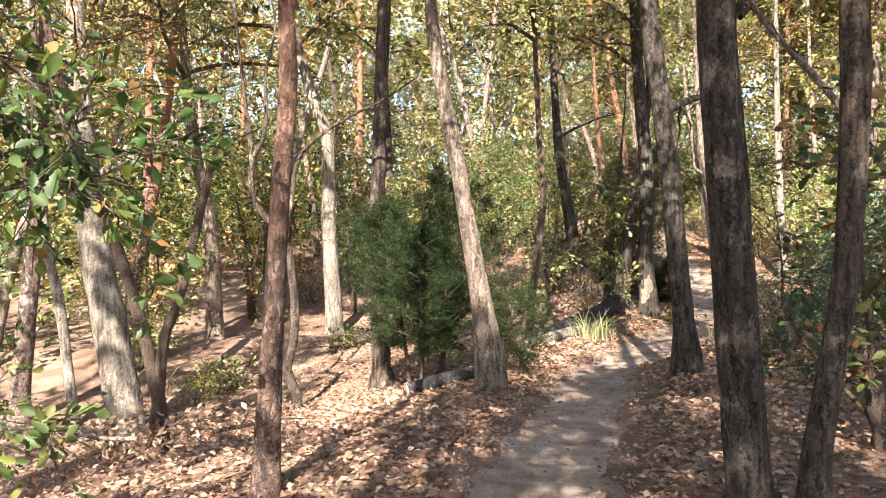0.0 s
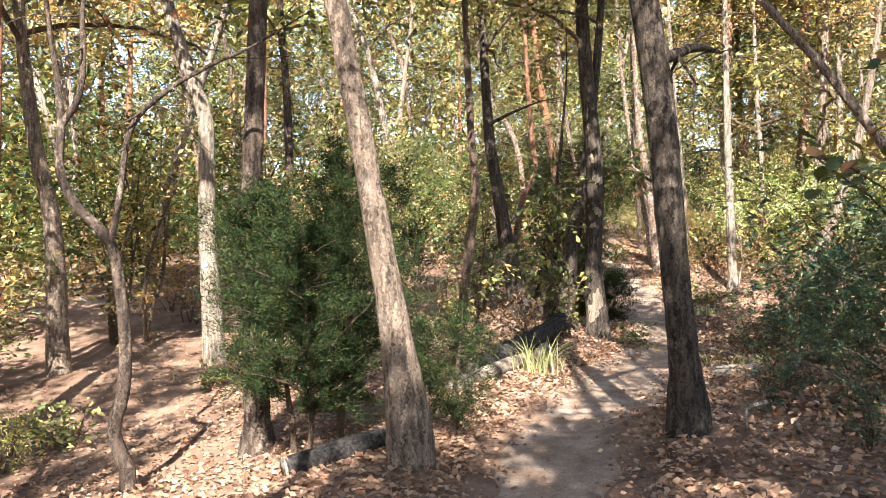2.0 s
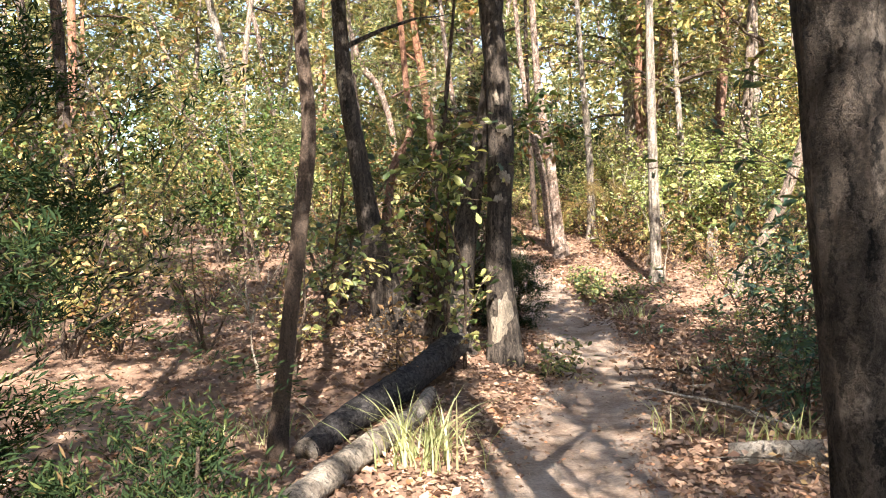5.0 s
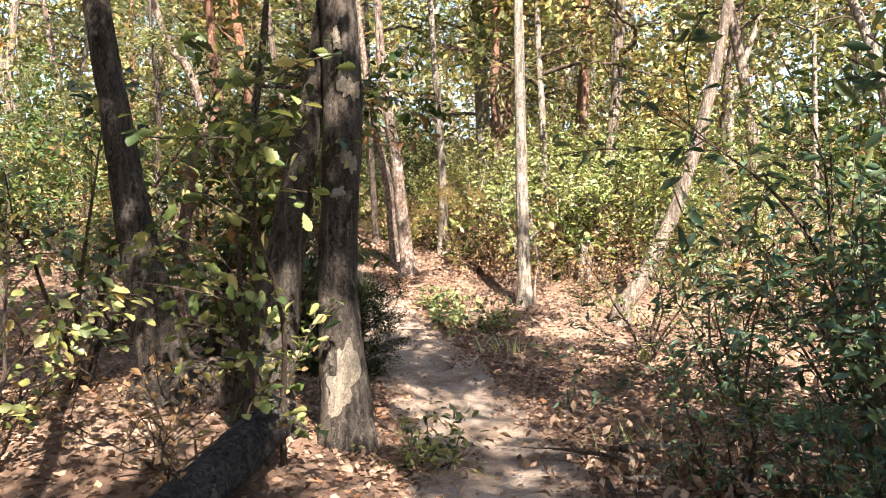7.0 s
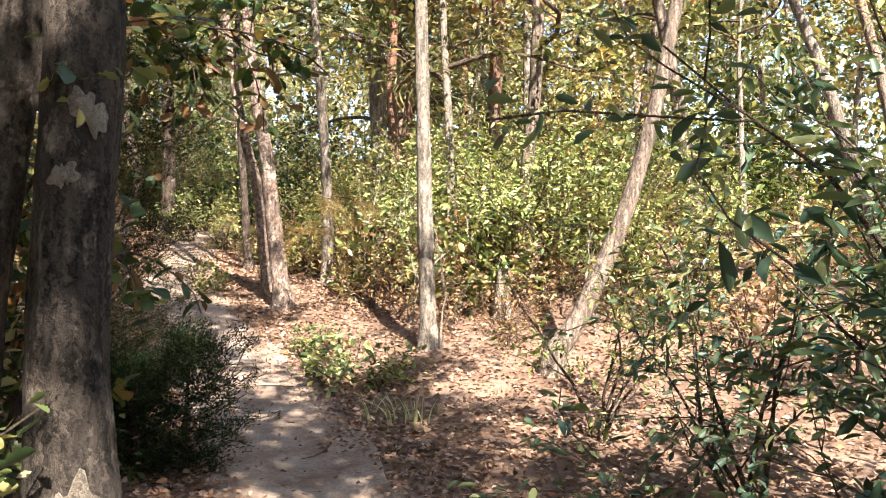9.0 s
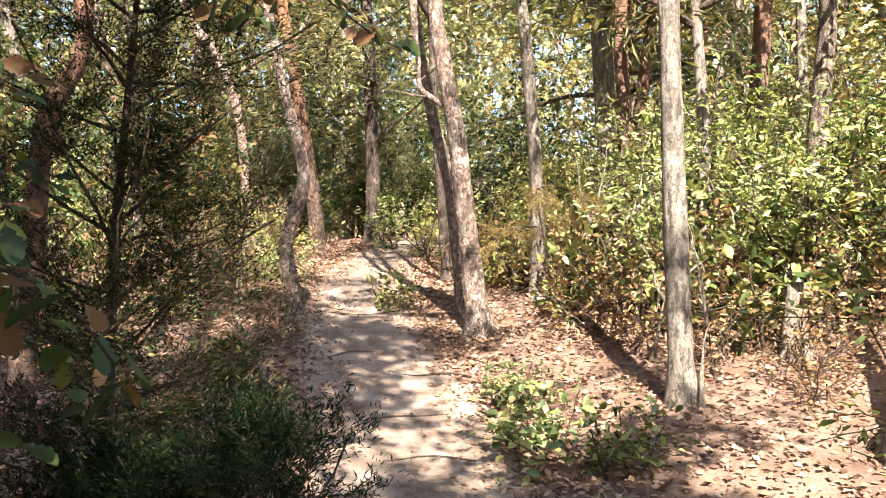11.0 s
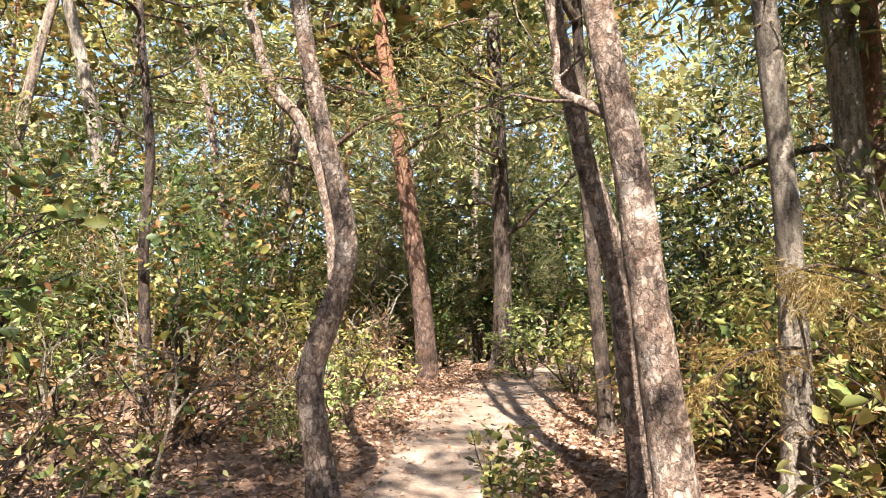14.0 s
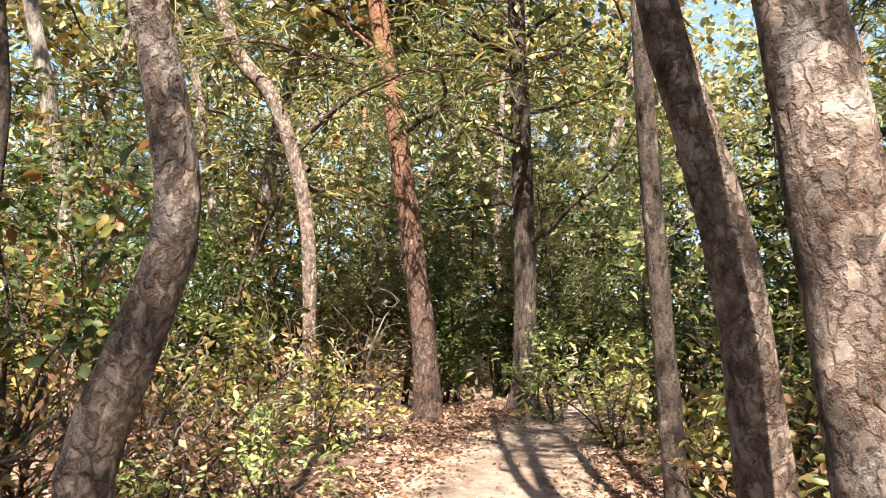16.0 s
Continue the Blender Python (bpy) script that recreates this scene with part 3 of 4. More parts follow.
hero_tree([(-0.71, 9.2, 0.08, 0.111), (-0.76, 9.2, 1.72, 0.089), (-0.73, 9.2, 3.03, 0.079), (-0.68, 9.2, 4.34, 0.079)], BARK_DARK_DAPPLED, "oak with dark furrowed bark", 10.0, 2, 5.3, 335, 1.0)
hero_tree([(-1.92, 14.0, -0.14, 0.15), (-2.01, 14.0, 1.86, 0.125), (-2.04, 14.0, 3.36, 0.11), (-2.24, 14.0, 3.95, 0.1), (-2.63, 14.0, 5.25, 0.08)], BARK_GREY, "tree with pale grey bark", 9.7, 1, 5.0, 42, 1.34)
hero_tree([(1.26, 11.68, 0.16, 0.062), (1.35, 11.67, 1.07, 0.052), (1.42, 11.67, 1.66, 0.056), (1.48, 11.66, 2.25, 0.049), (1.44, 11.68, 2.75, 0.046), (1.43, 11.69, 2.91, 0.043)], BARK_YOUNG, "slender young tree with smooth brown bark", 7, 4, 4.6, 109, 1.1, top=False)
PATCHED = hero_tree([(3.51, 13.53, 0.42, 0.155), (3.46, 13.56, 1.37, 0.125), (3.5, 13.57, 2.37, 0.125), (3.47, 13.59, 3.12, 0.115), (3.42, 13.61, 3.62, 0.11)], BARK_BLACK_DAPPLED, "old oak with blackened furrowed bark", 11.1, 0, 4.6, 176, 1.05, top=False)
hero_tree([(3.09, 13.81, 0.73, 0.168), (3.2, 13.8, 1.52, 0.122), (3.31, 13.78, 2.23, 0.092), (3.42, 13.76, 2.9, 0.071)], BARK_BLACK_DAPPLED, "old oak with blackened furrowed bark", 6.5, 3, 5.0, 243, 0.75, top=False)
hero_tree([(2.55, 14.34, 0.77, 0.187), (2.37, 14.41, 1.63, 0.123), (2.24, 14.46, 2.43, 0.096), (2.13, 14.51, 3.13, 0.086), (2.08, 14.53, 3.77, 0.075)], BARK_BLACK_DAPPLED, "old oak with blackened furrowed bark", 10.5, 1, 4.6, 310, 0.9, stubs=[(2.9, 0.4, 1.5, 0.03)], top=False)
hero_tree([(7.61, 17.77, 1.09, 0.09), (7.56, 17.75, 2.07, 0.085), (7.52, 17.72, 2.97, 0.074), (7.48, 17.7, 3.87, 0.07)], BARK_GREY, "tree with pale grey bark", 9.9, 1, 5.6, 84, 0.65, top=False)
hero_tree([(9.41, 19.92, 2.07, 0.064), (9.37, 19.88, 3.22, 0.064), (9.3, 19.87, 4.18, 0.055), (9.25, 19.86, 4.82, 0.051)], BARK_GREY, "tree with pale grey bark", 8, 4, 4.3, 151, 1.27)
hero_tree([(9.18, 21.08, 2.19, 0.086), (9.15, 21.04, 3.4, 0.086), (9.08, 21.02, 4.46, 0.078), (9.09, 20.99, 5.18, 0.071)], BARK_RED, "red pine with scaly reddish bark", 11.3, 5, 4.0, 218, 1.26)
hero_tree([(10.4, 19.55, 1.49, 0.096), (10.44, 19.46, 3.22, 0.096), (10.51, 19.39, 4.18, 0.09), (10.53, 19.36, 4.83, 0.09)], BARK_OAK, "oak with grey-brown furrowed bark", 11.0, 3, 5.1, 285, 1.25)
hero_tree([(5.36, 20.95, 1.35, 0.085), (5.29, 20.95, 1.75, 0.075), (5.25, 20.93, 2.0, 0.072), (5.33, 20.9, 2.3, 0.068), (5.41, 20.88, 2.6, 0.064), (5.39, 20.85, 2.85, 0.06), (5.31, 20.83, 3.15, 0.056), (5.22, 20.8, 3.45, 0.052), (5.1, 20.75, 3.95, 0.048), (4.97, 20.7, 4.6, 0.044)], BARK_PINE, "pine with flaky pink-grey bark", 10.7, 5, 6.6, 352, 0.6, top=False)
hero_tree([(7.0, 20.2, 1.4, 0.115), (6.93, 20.2, 1.9, 0.1), (6.86, 20.2, 2.45, 0.094), (6.81, 20.2, 2.9, 0.09), (6.74, 20.2, 3.3, 0.084), (6.66, 20.2, 3.7, 0.078), (6.57, 20.2, 4.2, 0.072), (6.52, 20.2, 4.77, 0.066)], BARK_PINE, "pine with flaky pink-grey bark", 10.4, 6, 6.6, 59, 0.6, stubs=[(2.2, 2.7, 1.6, 0.035)], top=False)
hero_tree([(7.12, 21.0, 1.7, 0.085), (7.04, 20.95, 2.2, 0.078), (6.96, 20.9, 2.65, 0.072), (6.86, 20.88, 3.0, 0.066), (6.76, 20.86, 3.3, 0.062), (6.67, 20.85, 3.7, 0.058), (6.6, 20.83, 4.0, 0.055)], BARK_PINE, "pine with flaky pink-grey bark", 10.1, 5, 6.6, 126, 0.6, top=False)
hero_tree([(7.58, 22.91, 1.86, 0.067), (7.46, 22.75, 2.65, 0.058), (7.33, 22.57, 3.51, 0.054), (7.26, 22.46, 4.02, 0.048)], BARK_DARK_DAPPLED, "oak with dark furrowed bark", 9.8, 2, 5.3, 193, 1.21, top=False)
hero_tree([(6.64, 27.75, 2.24, 0.151), (6.51, 27.51, 3.33, 0.132), (6.22, 27.21, 4.79, 0.119), (6.0, 27.0, 5.83, 0.107), (5.78, 26.82, 6.74, 0.094)], BARK_RED, "red pine with scaly reddish bark", 9.5, 5, 5.0, 260, 1.20, stubs=[(4.0, 2.8, 1.6, 0.03), (3.6, 0.5, 1.4, 0.025)])
hero_tree([(7.9, 28.68, 2.61, 0.155), (7.87, 28.48, 3.54, 0.141), (7.72, 28.09, 5.32, 0.127), (7.56, 27.79, 6.77, 0.113)], BARK_DARK_DAPPLED, "oak with dark furrowed bark", 11.2, 2, 4.7, 327, 1.19, stubs=[(4.3, 2.6, 2.2, 0.06), (4.2, 0.3, 1.6, 0.05)])
hero_tree([(5.33, 27.44, 2.77, 0.073), (5.23, 27.16, 4.07, 0.079), (5.02, 26.99, 4.89, 0.079), (4.74, 26.87, 5.53, 0.085), (4.41, 26.83, 5.87, 0.085), (4.21, 26.76, 6.28, 0.073)], BARK_PINE, "pine with flaky pink-grey bark", 10.9, 5, 4.4, 34, 1.18)
hero_tree([(3.78, 23.87, 1.5, 0.054), (3.69, 23.56, 3.13, 0.045), (3.71, 23.4, 3.88, 0.04), (3.63, 23.28, 4.54, 0.036), (3.57, 23.2, 4.98, 0.034)], BARK_DARK_DAPPLED, "oak with dark furrowed bark", 7.5, 2, 5.0, 101, 0.55, stubs=[(2.4, 3.0, 1.0, 0.012), (3.0, 0.2, 1.0, 0.012)])
NEEDLED = hero_tree([(7.82, 20.57, 1.35, 0.089), (7.68, 20.32, 2.67, 0.069), (7.6, 20.22, 3.19, 0.065), (7.47, 20.08, 3.95, 0.062), (7.34, 19.96, 4.62, 0.05)], BARK_GREY, "tree with pale grey bark", 10.3, 1, 6.6, 168, 0.6, top=False)
hero_tree([(10.15, 22.65, 2.65, 0.086), (10.18, 22.3, 4.32, 0.08), (10.24, 21.94, 6.0, 0.074)], BARK_RED, "red pine with scaly reddish bark", 10.0, 6, 4.9, 235, 1.15)
hero_tree([(10.86, 24.07, 2.79, 0.102), (10.66, 23.54, 5.44, 0.095), (10.51, 23.37, 6.37, 0.088), (10.46, 23.29, 6.77, 0.088)], BARK_RED, "red pine with scaly reddish bark", 9.7, 5, 4.6, 302, 1.14)
hero_tree([(3.36, 18.65, 1.8, 0.077), (3.43, 18.51, 2.51, 0.067), (3.5, 18.45, 2.76, 0.062), (3.64, 18.38, 2.99, 0.056), (3.69, 18.32, 3.27, 0.054), (3.64, 18.27, 3.57, 0.051)], BARK_RED, "red pine with scaly reddish bark", 11.4, 6, 5.0, 9, 0.95, top=False)
hero_tree([(8.05, 16.32, 0.59, 0.113), (8.24, 16.22, 1.12, 0.098), (8.44, 16.13, 1.56, 0.091), (8.7, 15.99, 2.25, 0.08)], BARK_OAK, "oak with grey-brown furrowed bark", 11.1, 1, 5.5, 76, 0.5, top=False)
hero_tree([(-3.59, 9.0, -0.79, 0.199), (-3.81, 9.0, 0.69, 0.186), (-3.97, 9.0, 1.58, 0.167), (-4.07, 9.0, 2.68, 0.128), (-4.13, 9.0, 3.51, 0.115)], BARK_GREY, "tree with pale grey bark", 10.8, 4, 5.1, 143, 1.11, stubs=[(2.6, 2.9, 1.8, 0.05), (3.0, 0.3, 1.8, 0.05)])
hero_tree([(-5.34, 10.0, -0.33, 0.128), (-5.2, 10.0, 1.03, 0.107), (-5.09, 10.0, 1.96, 0.093), (-5.05, 10.0, 3.17, 0.078)], BARK_PINE, "pine with flaky pink-grey bark", 10.5, 5, 4.8, 210, 1.10)
hero_tree([(-4.64, 9.8, -0.01, 0.063), (-4.74, 9.8, 0.76, 0.063), (-4.92, 9.8, 1.6, 0.056), (-4.99, 9.8, 2.57, 0.049)], BARK_GREY, "tree with pale grey bark", 6, 4, 5.4, 277, 0.55)
hero_tree([(-2.67, 7.5, -0.68, 0.07), (-2.71, 7.5, 0.12, 0.064), (-2.91, 7.5, 0.92, 0.059), (-3.1, 7.5, 1.51, 0.053), (-3.31, 7.5, 1.99, 0.043)], BARK_YOUNG, "slender young tree with smooth brown bark", 4.5, 0, 2.6, 344, 0.55)
hero_tree([(-2.69, 7.5, 0.07, 0.053), (-2.64, 7.5, 0.6, 0.048), (-2.47, 7.5, 1.08, 0.043)], BARK_YOUNG, "slender young tree with smooth brown bark", 2.2, None, 6.2, 51, 1.12)
FORKED = hero_tree([(-1.61, 8.7, -0.25, 0.056), (-1.71, 8.7, 0.12, 0.05), (-1.64, 8.7, 0.45, 0.05), (-1.63, 8.7, 0.84, 0.047), (-1.67, 8.7, 1.22, 0.045), (-1.74, 8.7, 1.56, 0.042), (-2.0, 8.7, 1.86, 0.036), (-2.11, 8.7, 2.11, 0.033), (-2.1, 8.7, 2.45, 0.03), (-2.14, 8.7, 2.88, 0.022), (-2.18, 8.7, 3.13, 0.018)], BARK_DARK_DAPPLED, "crooked forked young tree with dark bare limbs on the slope", 3.3, None, flare=1.2)
for _limb in ([(-1.74, 8.7, 1.54, 0.03), (-1.67, 8.68, 1.9, 0.026), (-1.58, 8.65, 2.42, 0.024), (-1.31, 8.6, 2.7, 0.021), (-0.97, 8.6, 2.91, 0.016), (-0.68, 8.6, 3.05, 0.011), (-0.3, 8.6, 3.3, 0.006)],
              [(-2.1, 8.7, 2.44, 0.028), (-1.97, 8.7, 2.67, 0.026), (-1.94, 8.7, 3.01, 0.023), (-1.95, 8.72, 3.4, 0.018), (-1.85, 8.75, 3.9, 0.012), (-1.95, 8.8, 4.4, 0.006)]):
    _rows = smooth_line(_limb, 0.08)
    _rows[:, :3] -= np.array(FORKED.location)
    part("limb", tubes("limb", [_rows], 8, BARK_DARK_DAPPLED, 0.06, 2.0), FORKED)
    for _twig in twigs_on(np.random.default_rng(77), _rows, 7, 0.6):
        part("twig", tubes("twig", [_twig], 4, BARK_DARK_DAPPLED), FORKED)
hero_tree([(-5.09, 13.0, 0.72, 0.102), (-4.9, 13.0, 1.64, 0.093), (-4.67, 13.0, 2.76, 0.083)], BARK_RED, "red pine with scaly reddish bark", 11.0, 6, 4.7, 185, 1.35)
hero_tree([(-4.03, 14.0, -0.14, 0.15), (-4.11, 14.0, 1.86, 0.12), (-4.33, 14.0, 2.96, 0.1)], BARK_OAK, "oak with grey-brown furrowed bark", 10.7, 1, 4.4, 252, 1.34)
hero_tree([(10.1, 23.0, 1.3, 0.148), (9.94, 23.0, 5.4, 0.148), (9.85, 23.0, 8.68, 0.148)], BARK_GREY, "tree with pale grey bark", 10.4, 4, 4.1, 319, 1.33)

# Unseen oaks added behind the start; their crowns shade the first stretch.
hero_tree([(1.9, -1.9, 0.0, 0.1), (1.85, -1.9, 2.0, 0.09), (1.9, -1.85, 3.4, 0.08)], BARK_DARK_DAPPLED, "oak with dark furrowed bark behind the start", 10.0, 2, 3.4, 40, 1.5)
hero_tree([(-0.3, -3.1, 0.0, 0.1), (-0.25, -3.1, 2.0, 0.09), (-0.3, -3.0, 3.4, 0.08)], BARK_OAK, "oak with grey-brown bark behind the start", 10.0, 0, 3.5, 140, 1.4)
hero_tree([(-1.5, -2.4, 0.0, 0.1), (-1.45, -2.4, 2.0, 0.09), (-1.5, -2.3, 3.4, 0.08)], BARK_OAK, "oak with grey-brown bark behind the start", 9.0, 4, 4.6, 310, 0.75)
hero_tree([(3.5, -2.6, 0.0, 0.1), (3.55, -2.6, 2.0, 0.09), (3.5, -2.5, 3.4, 0.08)], BARK_OAK, "oak with grey-brown bark beside the trail", 10.0, 3, 3.6, 230, 1.4)
# Added with its stem out of view: the crown shades the middle trail.
hero_tree([(6.3, 10.0, 0.2, 0.07), (6.1, 10.2, 1.8, 0.06), (5.4, 10.8, 3.4, 0.05), (4.5, 11.3, 4.8, 0.04)], BARK_OAK, "oak leaning over the trail", 9.8, 2, 5.3, 20, 1.4)
# Unseen sun blocker, added to keep the trail past the bend in shade.
hero_tree([(4.2, 6.3, 0.2, 0.1), (4.2, 6.35, 2.0, 0.09), (4.25, 6.4, 3.8, 0.08)], BARK_OAK, "oak with grey-brown bark beside the brushwood", 10.4, 1, 5.0, 300, 0.9)
# Added outside the view so that its crown darkens brushwood and shrubs.
hero_tree([(4.4, 2.6, 0.2, 0.11), (4.4, 2.65, 2.0, 0.1), (4.3, 2.7, 3.8, 0.09)], BARK_OAK, "oak with grey-brown bark above the brushwood", 9.0, 3, 4.3, 125, 1.25)



# ---- the wood around ----
def make_wood():
    rng = np.random.default_rng(21)
    labels = {"oak": "slender oak with autumn leaves in the wood", "pine": "tall red pine with needle crown in the wood"}
    templates = []
    for k in range(7):
        sort = CROWNS[k][0]
        templates.append(wood_tree(0, 0, 300 + k, k, rng.uniform(8.5, 11), rng.uniform(0.08, 0.13), rng.normal(0, 0.06, 2), [BARK_OAK, BARK_GREY, BARK_DARK_DAPPLED][k % 3] if sort == "oak" else (BARK_RED if k % 2 else BARK_PINE), labels[sort]))
    spots, used = [], [False] * 7
    hero = FEET
    for _ in range(9000):
        x, y = rng.uniform(-34, 42), rng.uniform(-22, 66)
        d = abs(x - trail_x(y))
        if d < (2.2 if (y < -1 or y > 31) else 6.2 if y < 20 else 4.6) or (abs(x - 4) > 26 and y < 8):
            continue
        if 5.5 < x < 12.5 and -4 < y < 13:
            continue
        if y < 0 and abs(x) < 14 and rng.random() < 0.55:
            continue
        gap = (2.5 if y < 16 else 1.9) + 0.03 * math.hypot(x - 4, y - 10)
        if any((x - a) ** 2 + (y - b) ** 2 < gap * gap for a, b in spots) or any((x - a) ** 2 + (y - b) ** 2 < 2.0 for a, b in hero):
            continue
        spots.append((x, y))
        if len(spots) >= 260:
            break
    # Five more trees added unseen behind the start, to shade its ground.
    spots += [(2.6, -1.6), (0.7, -4.4), (3.7, -4.2), (1.9, -7.0), (-0.6, -6.4)]
    for x, y in spots:
        k = int(rng.choice(7, p=[0.2, 0.2, 0.16, 0.15, 0.11, 0.09, 0.09]))
        if y > 27 and rng.random() < 0.4:
            k = int(rng.integers(5, 7))
        s = rng.uniform(0.8, 1.25) * (1.3 if y > 27 else 1.0)
        put(templates[k], x, y, rng.uniform(0, 360), s, not used[k])
        used[k] = True
    return len(spots)


def make_understory():
    rng = np.random.default_rng(33)
    kinds = [shrub(401, LEAF_YELLOW, 2.6, 1.2, 5, 8, 28, 0.09, "leafy understory shrub turning yellow", 0.48),
             shrub(402, LEAF_GREEN, 2.3, 1.2, 6, 8, 26, 0.085, "green leafy understory shrub", 0.42),
             shrub(403, LEAF_OAK, 4.2, 1.6, 4, 13, 30, 0.1, "young oak sapling in mixed autumn colour", 0.5),
             shrub(404, LEAF_BROWN, 1.0, 0.9, 7, 7, 10, 0.075, "low dry brown undergrowth", 0.45),
             shrub(406, LEAF_OAK, 5.0, 1.9, 3, 17, 30, 0.1, "tall slender sapling with yellow-green leaves", 0.5),
             shrub(407, LEAF_DARKOAK, 4.6, 1.8, 3, 16, 30, 0.1, "tall green sapling of the understory", 0.45)]
    used, n, rest = [False] * 6, 0, {}
    while n < 560:
        x, y = rng.uniform(-22, 28), rng.uniform(3, 50)
        d = abs(x - trail_x(y))
        inner = 0.3 if y > 31 else 3.0 if y > 14 else 4.2
        if d < inner or (y < 12.5 and -7 < x < 1.2) or (y < 9 and x < 6.5) or (y > 36 and rng.random() < 0.5):
            continue
        if x < trail_x(y) and y < 20 and d < 5.5 and rng.random() < 0.6:
            continue
        k = int(rng.choice(6, p=[0.2, 0.16, 0.18, 0.18, 0.16, 0.12]))
        if x < trail_x(y) and k in (0, 4) and rng.random() < 0.6:
            k += 1
        if d < 4.2 and k in (2, 4, 5) and rng.random() < 0.5:
            k = 3
        if 7 < x < 13 and 15 < y < 24 and k != 3:
            k = 3 if rng.random() < 0.6 else 1
        turn, s = rng.uniform(0, 360), rng.uniform(0.7, 1.3)
        n += 1
        if d > 10 or y > 33:
            rest.setdefault(k, []).append(pose(x, y, gz(x, y), 0, 0, turn) @ Matrix.Scale(s, 4))
            continue
        put(kinds[k], x, y, turn, s, not used[k])
        used[k] = True
    for k, spots in rest.items():
        src = [o for o in kinds[k].children if o.name.startswith("foliage")][0].data
        v = np.empty(len(src.vertices) * 3, np.float32)
        src.vertices.foreach_get("co", v)
        v = v.reshape(-1, 3)
        f = np.empty(len(src.loops), np.int32)
        src.loops.foreach_get("vertex_index", f)
        f = f.reshape(-1, 3)
        q4 = v.reshape(-1, 4, 3)[::3]
        mid = q4.mean(1, keepdims=True)
        v = (mid + (q4 - mid) * 1.95).reshape(-1, 3)
        f = f[:len(v) // 4 * 2]
        vs = [v @ np.array(m.to_3x3()).T + np.array(m.translation) for m in spots]
        fs = [f + q * len(v) for q in range(len(spots))]
        me = raw_mesh("far_undergrowth", np.vstack(vs), np.vstack(fs), src.materials[0])
        part("far_undergrowth", me, None, "leafy undergrowth deep in the wood", category="undergrowth", kind="stuff")


def make_far_wood():
    """Foliage of the wood beyond the counted trees: a near belt and, behind it, an outer one."""
    rng = np.random.default_rng(44)
    for n, c, r0, r1, tall, small, large, spread in ((190000, 1900, 26, 50, 22, 0.2, 0.46, 1.25), (85000, 900, 52, 78, 30, 0.5, 1.0, 1.9)):
        ca, cr = rng.uniform(-0.45, math.pi + 0.9, c), rng.uniform(r0, r1, c)
        cz = -2.5 + rng.random(c) ** 1.2 * tall
        k = rng.integers(0, c, n)
        pos = np.stack([4 + np.cos(ca[k]) * cr[k], 14 + np.sin(ca[k]) * cr[k], cz[k]], 1) + rng.normal(0, spread, (n, 3)) * [1, 1, 0.65]
        pos[:, 2] += far_rise(pos[:, 0], pos[:, 1]) * 0.9
        me = leaves("far_wood", pos, rng.normal(0, 1, (n, 3)), rng.uniform(small, large, n), LEAF_FAR, rng, 0.7)
        part("far_wood", me, None, "far woodland foliage in green and yellow", category="woods", kind="stuff")


make_wood()
make_understory()
make_far_wood()


# ---- things along the trail ----
def juniper(x, y, height, width, seed, n, label, skirt=0.15, per=46, stems=1, waist=0.45, mat=None, needle=1.0, low=1.0):
    """Loose feathery sprays on one or more thin upright stems, widest at the waist."""
    rng = np.random.default_rng(seed)
    ob = thing("juniper", x, y, gz(x, y), label, "shrub")
    trunks = []
    for k in range(stems):
        a = k * 2.1 + 0.4
        o = 0.0 if stems == 1 else 0.13 * width
        tall = height * (1.0 - 0.13 * k)
        stem = bough(rng, (math.cos(a) * o, math.sin(a) * o, -0.08), (math.cos(a) * 0.09 * (stems > 1), math.sin(a) * 0.09 * (stems > 1), 1), tall, 0.032 - 0.005 * k, 0, 0.05, 8)
        trunks.append((stem, tall))
        part("trunk", tubes("trunk", [smooth_line(stem, 0.15)], 8, BARK_YOUNG, 0.05, seed + k), ob)
    lines = []
    for k in range(n):
        stem, tall = trunks[k % stems]
        f = skirt + (0.98 - skirt) * ((k + rng.random()) / n) ** low
        a = k * 2.4 + rng.uniform(-0.6, 0.6)
        shape = min(1.0, 0.45 + 0.55 * f / waist) * min(1.0, ((1.04 - f) / (1.04 - waist)) ** 0.6)
        reach = width * 0.5 * shape * rng.uniform(0.45, 1.25)
        i = min(int(f * 8), 7)
        p = stem[i, :3] + (stem[i + 1, :3] - stem[i, :3]) * (f * 8 - i)
        limb = bough(rng, p, (math.cos(a), math.sin(a), rng.uniform(0.1, 0.7)), reach, 0.009, -0.15, 0.2, 4)
        part("branch", tubes("branch", [limb], 4, BARK_YOUNG), ob)
        lines += twigs_on(rng, limb, 8, 0.1 + reach * 0.5, 0.25)
    pos, way = leaves_along(rng, lines, per, 0.022)
    part("foliage", leaves("foliage", pos, way * [1, 1, 0.7] + [0, 0, 0.5], needle * rng.uniform(0.018, 0.042, len(pos)), mat or JUNIPER_SHADED, rng, 0.2, False, (0, 0, 0.3)), ob)
    return ob


juniper(-0.2, 8.5, 2.35, 1.45, 51, 120, "dense dark green juniper bush with shade-darkened needles beside a leaning oak", 0.2, 135, 3, 0.55)
juniper(0.72, 8.2, 1.0, 0.75, 52, 26, "small green juniper sprig at the foot of an oak", 0.1, 60, 2)
juniper(4.05, 16.2, 3.3, 1.7, 53, 84, "thin-stemmed juniper with shade-darkened needles beside the trail", 0.06, 150, 1, 0.3, JUNIPER_DRY_SHADED, 0.78, 1.7)
juniper(4.35, 15.75, 0.85, 1.1, 54, 60, "low juniper bush with shade-darkened needles at the trail edge", 0.02, 60, 2, 0.4)


